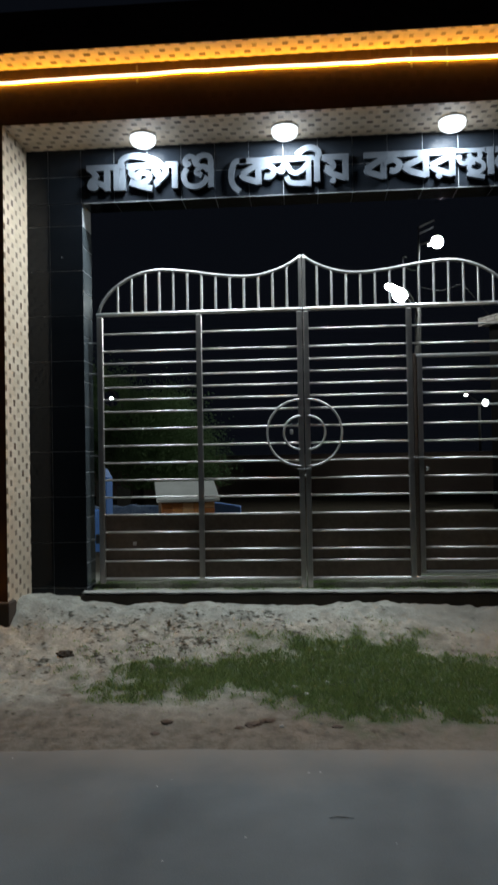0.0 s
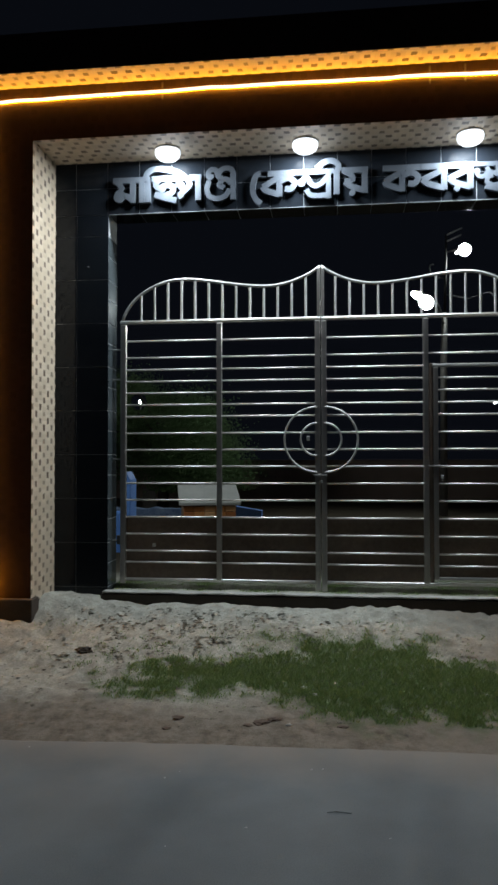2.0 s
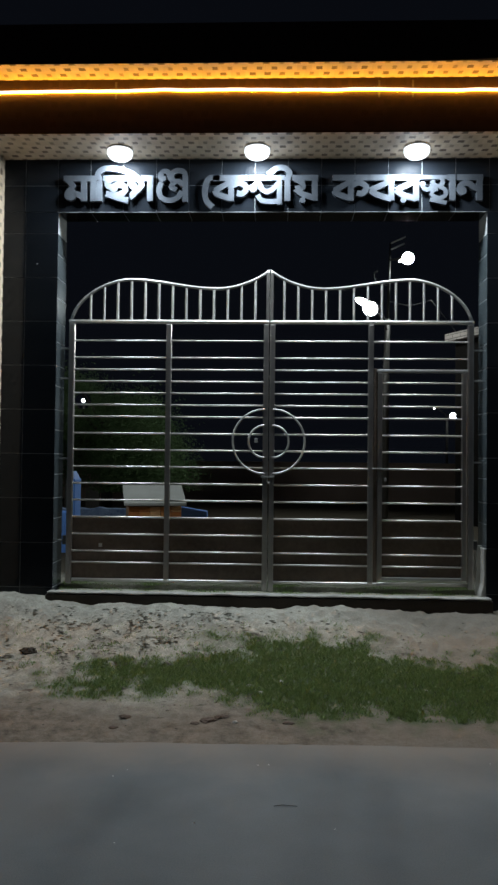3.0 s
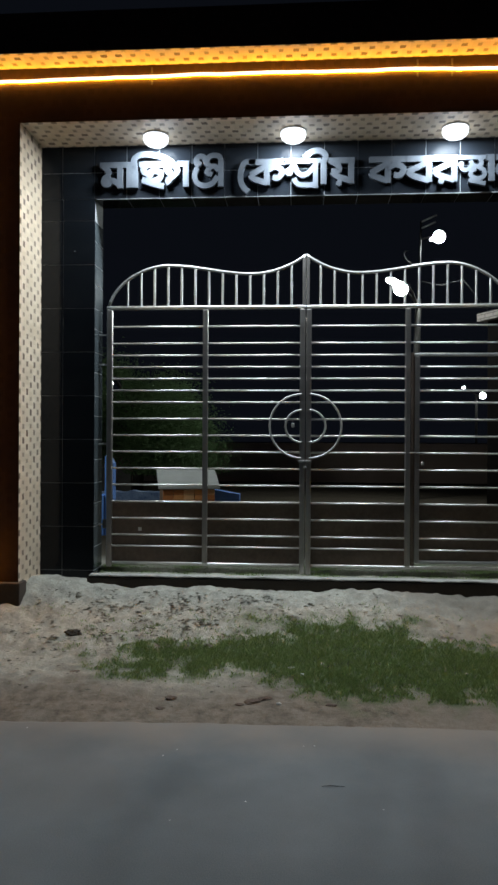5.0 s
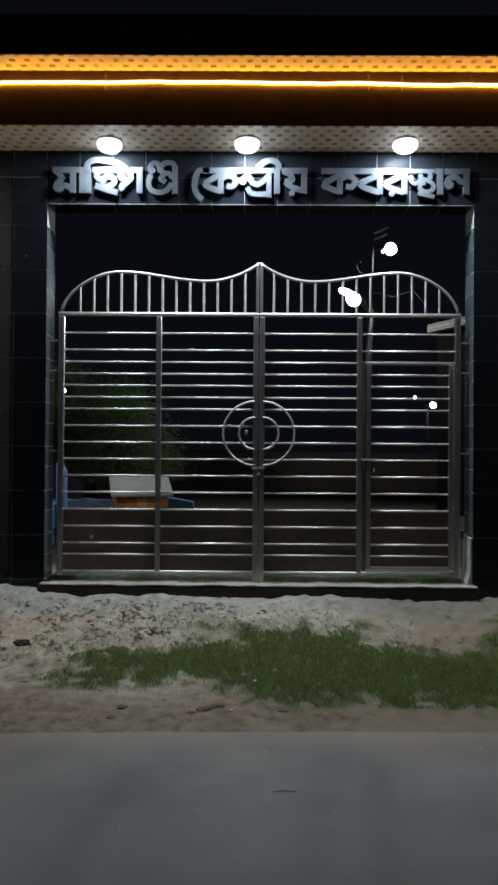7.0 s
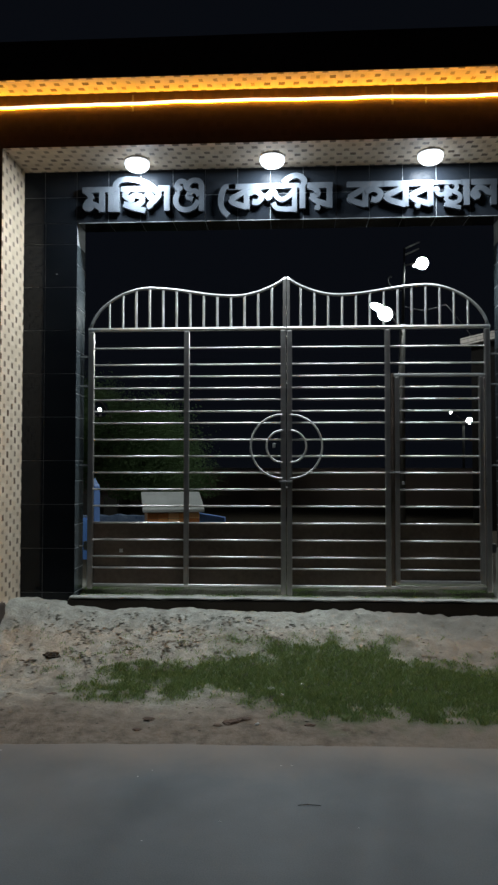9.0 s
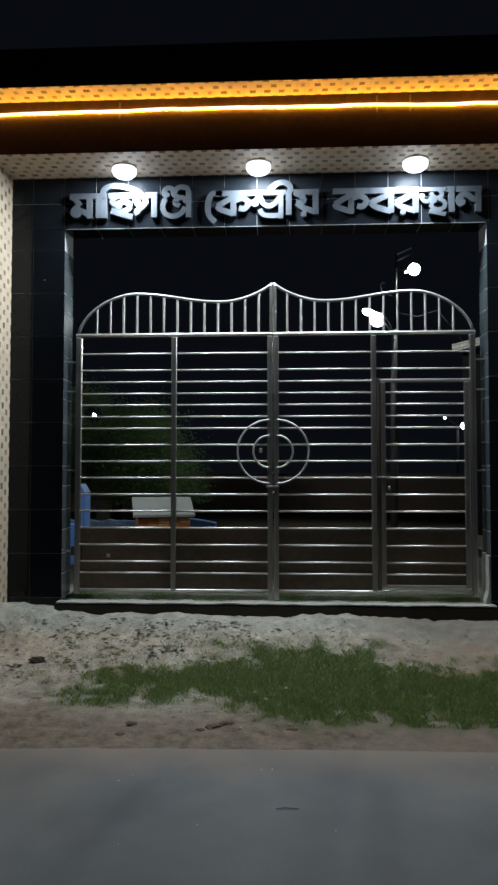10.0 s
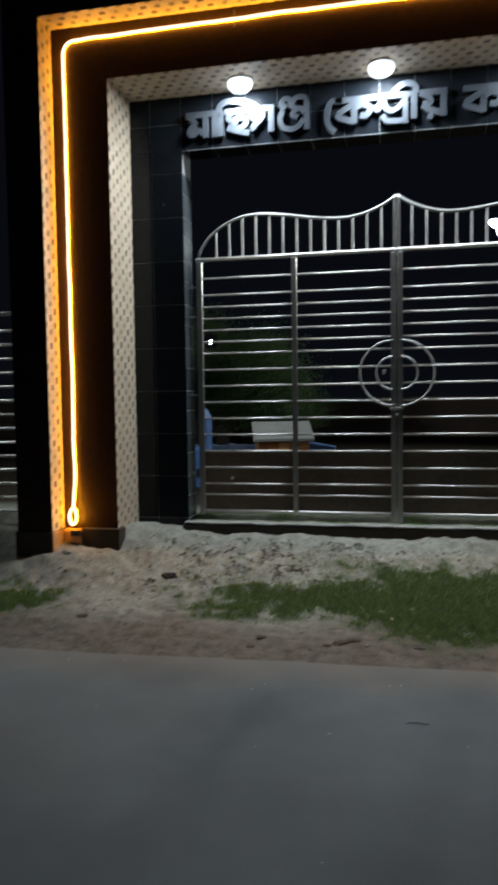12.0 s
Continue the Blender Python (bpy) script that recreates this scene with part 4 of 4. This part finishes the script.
pts = bezier((PX + 0.03, PY, 5.06), (PX - 0.34, PY, 5.06), (PX - 0.34, PY, 5.42), (PX - 0.20, PY, 5.36), 12)
part("loose_wire", tube(bmesh.new(), pts, 0.012, 6), CABLE, pole, "", True)

cable = thing("overhead_cable", "thin slack cable strung from the lamp post", "cable")
part("strand", tube(bmesh.new(), [(PX + 0.05, PY, 4.70), (3.0, 9.5, 4.55), (3.4, 9.2, 4.62), (3.9, 8.6, 3.68)], 0.008, 6), DARK_METAL, cable, "", True)

far = thing("lamp_post", "small far street lamp with two heads", "lamp post")
part("shaft", tube(bmesh.new(), [(7.72, 26.0, INNER_Z - 0.3), (7.72, 26.0, 3.25)], 0.06, 8), POLE, far, "", True)
part("arm", tube(bmesh.new(), [(7.72, 26.0, 3.15), (7.92, 25.9, 3.26)], 0.03, 8), POLE, far, "", True)
part("arm", tube(bmesh.new(), [(7.72, 26.0, 3.2), (7.13, 25.9, 3.60)], 0.03, 8), POLE, far, "", True)
lamp_head(far, (7.95, 25.85, 3.18), (4.0, 10, 0), 0.14, FAR_LAMP)
lamp_head(far, (7.13, 25.85, 3.54), (6.0, 20, 0), 0.06, FAR_LAMP)
far = thing("lamp_post", "lone far street lamp behind the tree", "lamp post")
part("shaft", tube(bmesh.new(), [(-8.25, 24.6, INNER_Z - 0.3), (-8.19, 24.5, 3.66)], 0.06, 8), POLE, far, "", True)
lamp_head(far, (-8.19, 24.4, 3.62), (-4.0, 5, 0.5), 0.08, FAR_LAMP)

# Out of view: lamp post added as source for light on grave, pier and reveal.
side = thing("lamp_post", "unseen lamp post added to light the grave and pier", "lamp post")
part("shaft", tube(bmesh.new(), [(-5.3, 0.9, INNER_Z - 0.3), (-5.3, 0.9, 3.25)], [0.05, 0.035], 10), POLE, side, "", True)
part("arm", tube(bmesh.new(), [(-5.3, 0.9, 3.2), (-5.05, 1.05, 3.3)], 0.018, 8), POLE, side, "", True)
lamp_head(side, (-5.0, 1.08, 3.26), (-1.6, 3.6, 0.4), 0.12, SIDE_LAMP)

house = thing("outbuilding", "small dark outbuilding with a pale brick parapet", "building", "", (3.53, 8.5, INNER_Z))
house.rotation_euler = (0, 0, radians(-64))
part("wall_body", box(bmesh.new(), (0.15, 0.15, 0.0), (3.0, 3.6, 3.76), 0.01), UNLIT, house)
bm = box(bmesh.new(), (0.0, 0.0, 3.715), (3.2, 3.8, 3.875), 0.008)
lay_uv(bm)
part("parapet", bm, PALE_BRICK, house, "pale brick parapet band")

# ---------------------------------------------------------------- grass and litter


rng = random.Random(5)
vs, fs = [], []


def blade(x, y, h, w):
    a = rng.uniform(0, 2 * math.pi)
    lean = rng.uniform(0.1, 0.9) * h
    b = rng.uniform(0, 2 * math.pi)
    z = ground_z(x, y) - 0.004
    dx, dy = math.cos(a) * w, math.sin(a) * w
    lx, ly = math.cos(b) * lean, math.sin(b) * lean
    k = len(vs)
    vs.extend([(x - dx, y - dy, z), (x + dx, y + dy, z), (x + dx * 0.7 + lx * 0.4, y + dy * 0.7 + ly * 0.4, z + h * 0.6), (x + lx, y + ly, z + h)])
    fs.extend([(k, k + 1, k + 2), (k, k + 2, k + 3)])


count = 0
while count < 200000:
    if rng.random() < 0.9:
        x, y = rng.uniform(-3.5, 3.6), rng.uniform(-1.9, -0.45)
        d = patch(x, y)[0]
    else:
        x, y = rng.uniform(-1.86, 1.86), rng.uniform(-0.13, 0.30)
        d = patch(x, y)[1]
    count += 1
    if rng.random() < d * d * 0.95 + 0.004:
        tall = 0.014 + 0.032 * d * rng.random() * (1 if y < -0.2 else 0.7)
        blade(x, y, tall, rng.uniform(0.0018, 0.0036))
# stray tufts on the trodden sand
for i in range(420):
    cx, cy = rng.gauss(-0.4, 1.0), rng.uniform(-1.35, -0.50)
    if abs(cx) > 2.3 or rng.random() < 0.3 + 0.5 * (cy > -0.65):
        continue
    for j in range(rng.randint(5, 22)):
        blade(cx + rng.gauss(0, 0.022), cy + rng.gauss(0, 0.020), rng.uniform(0.010, 0.026), rng.uniform(0.0018, 0.0034))
me = bpy.data.meshes.new("grass")
me.from_pydata(vs, [], fs)
me.materials.append(BLADE)
tagged(new("grass", me), "short patchy green grass on the sandy verge", "grass", kind="stuff")

vs, fs = [], []
for i in range(9500):
    if rng.random() < 0.65:
        x, y = rng.gauss(-1.0, 0.75), rng.uniform(-1.25, -0.36)
    else:
        x, y = rng.uniform(-3.6, 3.2), rng.uniform(-2.15, -0.4)
    if abs(x) > 2.3 and y > -0.75:
        continue
    if noise.noise((x * 4.5, y * 5.5, 21.0)) + 0.5 * noise.noise((x * 13.0, y * 13.0, 3.0)) < rng.uniform(-0.28, 0.40):
        continue
    r = 0.0035 + 0.016 * rng.random() ** 2.6
    z = ground_z(x, y)
    k = len(vs)
    for dx, dy, dz in ((1, 0, 0), (0, 1, 0), (-1, 0, 0), (0, -1, 0), (0, 0, 0.9), (0, 0, -0.6)):
        vs.append((x + r * (dx + rng.uniform(-0.4, 0.4)) * 1.3, y + r * (dy + rng.uniform(-0.4, 0.4)), z + r * (dz * 0.28 + rng.uniform(-0.2, 0.2))))
    for a in range(4):
        b = (a + 1) % 4
        fs += [(k + a, k + b, k + 4), (k + b, k + a, k + 5)]
me = bpy.data.meshes.new("litter")
me.from_pydata(vs, [], fs)
me.materials.append(LITTER)
tagged(new("litter", me), "dark clods, chips and dry litter on the sand", "litter", kind="stuff")


def lump(name, x, y, r, mat, label, flat=0.6):
    ob = thing(name, label, "stone" if name != "twig" else "twig", "", (x, y, ground_z(x, y) - r * 0.26))
    bm = bmesh.new()
    bmesh.ops.create_icosphere(bm, subdivisions=3 if r > 0.025 else 2, radius=r)
    for v in bm.verts:
        c = v.co / r
        v.co *= 1 + 0.45 * noise.noise((c.x * 1.3 + x * 9, c.y * 1.3, c.z * 1.3 + y)) + 0.35 * noise.noise((c.x * 3.5 + x * 9, c.y * 3.5, c.z * 3.5 + y))
        v.co.x *= 1.35
        v.co.z = v.co.z * flat + r * 0.35
    part("body", bm, mat, ob, "")
    return ob


DARK_STONE = surface("dark_clod", (0.02, 0.017, 0.014), (0.05, 0.04, 0.03), 20, (0.8, 0.95), relief=0.6)
lump("clod", -1.80, -0.98, 0.045, DARK_STONE, "dark clod of earth lying on the sand")
lump("stone", -0.10, -1.42, 0.022, STONE, "pale stone chip in the grass")
lump("stone", -0.03, -1.52, 0.016, STONE, "pale stone chip in the grass")
lump("stone", 0.12, -1.36, 0.016, STONE, "pale stone chip in the grass")
lump("stone", -0.17, -1.97, 0.013, STONE, "pale stone chip on the dirt verge")
lump("stone", 1.10, -1.45, 0.014, STONE, "pale stone chip in the grass")
lump("stone", -2.75, -0.86, 0.03, STONE, "pale broken stone beside the plinth")
EARTH = surface("brown_earth", (0.085, 0.060, 0.046), (0.16, 0.12, 0.095), 14, (0.9, 1.0), relief=0.8)
for x, y, r in ((-0.86, -1.93, 0.026), (-0.34, -1.94, 0.040), (-0.26, -1.90, 0.030), (-0.42, -1.99, 0.022), (-1.60, -1.55, 0.024), (-2.2, -1.75, 0.028), (-0.90, -2.08, 0.020), (0.15, -1.96, 0.024)):
    lump("clod", x, y, r, EARTH, "flat crumbling clod of brown earth on the verge", 0.30)
twig = thing("twig", "thin dry twig lying on the asphalt", "twig", "", (0.115, -2.99, ROAD_Z))
part("stick", tube(bmesh.new(), [(-0.05, 0, 0.004), (-0.01, 0.010, 0.005), (0.06, 0.004, 0.004)], [0.0012, 0.002, 0.0012], 6), DARK_STONE, twig)
rngp = random.Random(9)
vs, fs = [], []
for i in range(48):
    x, y, r = rngp.uniform(-3, 3), rngp.uniform(-5.2, -2.3), rngp.uniform(0.004, 0.009)
    k = len(vs)
    vs += [(x - r, y, ROAD_Z), (x + r, y - r * 0.5, ROAD_Z), (x, y + r, ROAD_Z), (x, y, ROAD_Z + r * 0.3)]
    fs += [(k, k + 1, k + 3), (k + 1, k + 2, k + 3), (k + 2, k, k + 3)]
me = bpy.data.meshes.new("grit")
me.from_pydata(vs, [], fs)
me.materials.append(WHITE_PLASTIC)
tagged(new("grit", me), "scattered pale grit on the asphalt", "grit", kind="stuff")

wire = thing("loose_cable", "thin dark cable hanging across the lit cornice", "cable")
part("strand", tube(bmesh.new(), [(1.35, OUT_Y - 0.004, BAND_Z), (1.9, OUT_Y - 0.02, BAND_Z + 0.013), (2.6, OUT_Y - 0.02, BAND_Z + 0.053), (3.2, OUT_Y - 0.005, BAND_Z + 0.11)], 0.004, 6), CABLE, wire, "", True)

nail = thing("nail", "bare nail head stuck in the black tiled pier", "nail", "", (-2.066, WALL_Y, 2.85))
part("head", turned(bmesh.new(), [(0.0, -0.004), (0.005, -0.003), (0.007, 0.0), (0.005, 0.003), (0.0, 0.004)], sides=10), STEEL, nail, "", True)

# ---------------------------------------------------------------- black wall tiles


def hang_tiles():
    """Black tiles on piers and lintel, each with its own edge, joints open."""
    gap, cache = 0.0035, {}
    owners = {n: bpy.data.objects[n] for n in ("wall_pier_left", "wall_pier_right", "wall_lintel")}

    def tile(owner, lo, hi, mat=BLACK):
        size = tuple(round(b - a, 4) for a, b in zip(lo, hi))
        if (size, mat.name) not in cache:
            cache[size, mat.name] = mesh_of("tile", box(bmesh.new(), tuple(-c / 2 for c in size), tuple(c / 2 for c in size), 0.0012), mat)
        ob = new("tile", cache[size, mat.name])
        ob.parent = owners[owner]
        ob.location = [(a + b) / 2 for a, b in zip(lo, hi)]
        ob.rotation_euler = (random.uniform(-0.002, 0.002), 0, random.uniform(-0.002, 0.002))
        return ob

    H, W = 0.3905, 0.290
    rows, z = [], 2.730 - 8 * H
    while z < HEAD:
        rows.append((max(z, FOOT + 0.2), min(z + H, HEAD)))
        z += H
    for s, owner in ((-1, "wall_pier_left"), (1, "wall_pier_right")):
        for a, b in rows:
            for p, q in ((OPEN, OPEN + W), (OPEN + W, JAMB)):
                u, v = sorted((s * p, s * q))
                tile(owner, (u + gap / 2, WALL_Y, a + gap / 2), (v - gap / 2, WALL_Y + T, b - gap / 2))
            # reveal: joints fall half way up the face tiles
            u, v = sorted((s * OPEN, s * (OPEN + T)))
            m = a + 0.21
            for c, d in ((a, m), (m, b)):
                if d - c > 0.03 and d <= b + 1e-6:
                    tile(owner, (u, WALL_Y + T + gap / 2, c + gap), (v, BACK_Y, min(d, b) - gap), LIT_BLACK)

    x = -1.597 - 2 * 0.2915
    edges = [-JAMB]
    while x < JAMB - 0.05:
        edges.append(x)
        x += 0.2915
    edges.append(JAMB)
    for p, q in zip(edges, edges[1:]):
        for a, b in ((HEAD, HEAD + 0.235), (HEAD + 0.235, SOFFIT)):
            tile("wall_lintel", (p + gap / 2, WALL_Y, a + gap / 2), (q - gap / 2, WALL_Y + T, b - gap / 2))
        tile("wall_lintel", (max(p, -OPEN) + gap / 2, WALL_Y + T + gap, HEAD), (min(q, OPEN) - gap / 2, BACK_Y, HEAD + T)) if q > -OPEN and p < OPEN else None


hang_tiles()
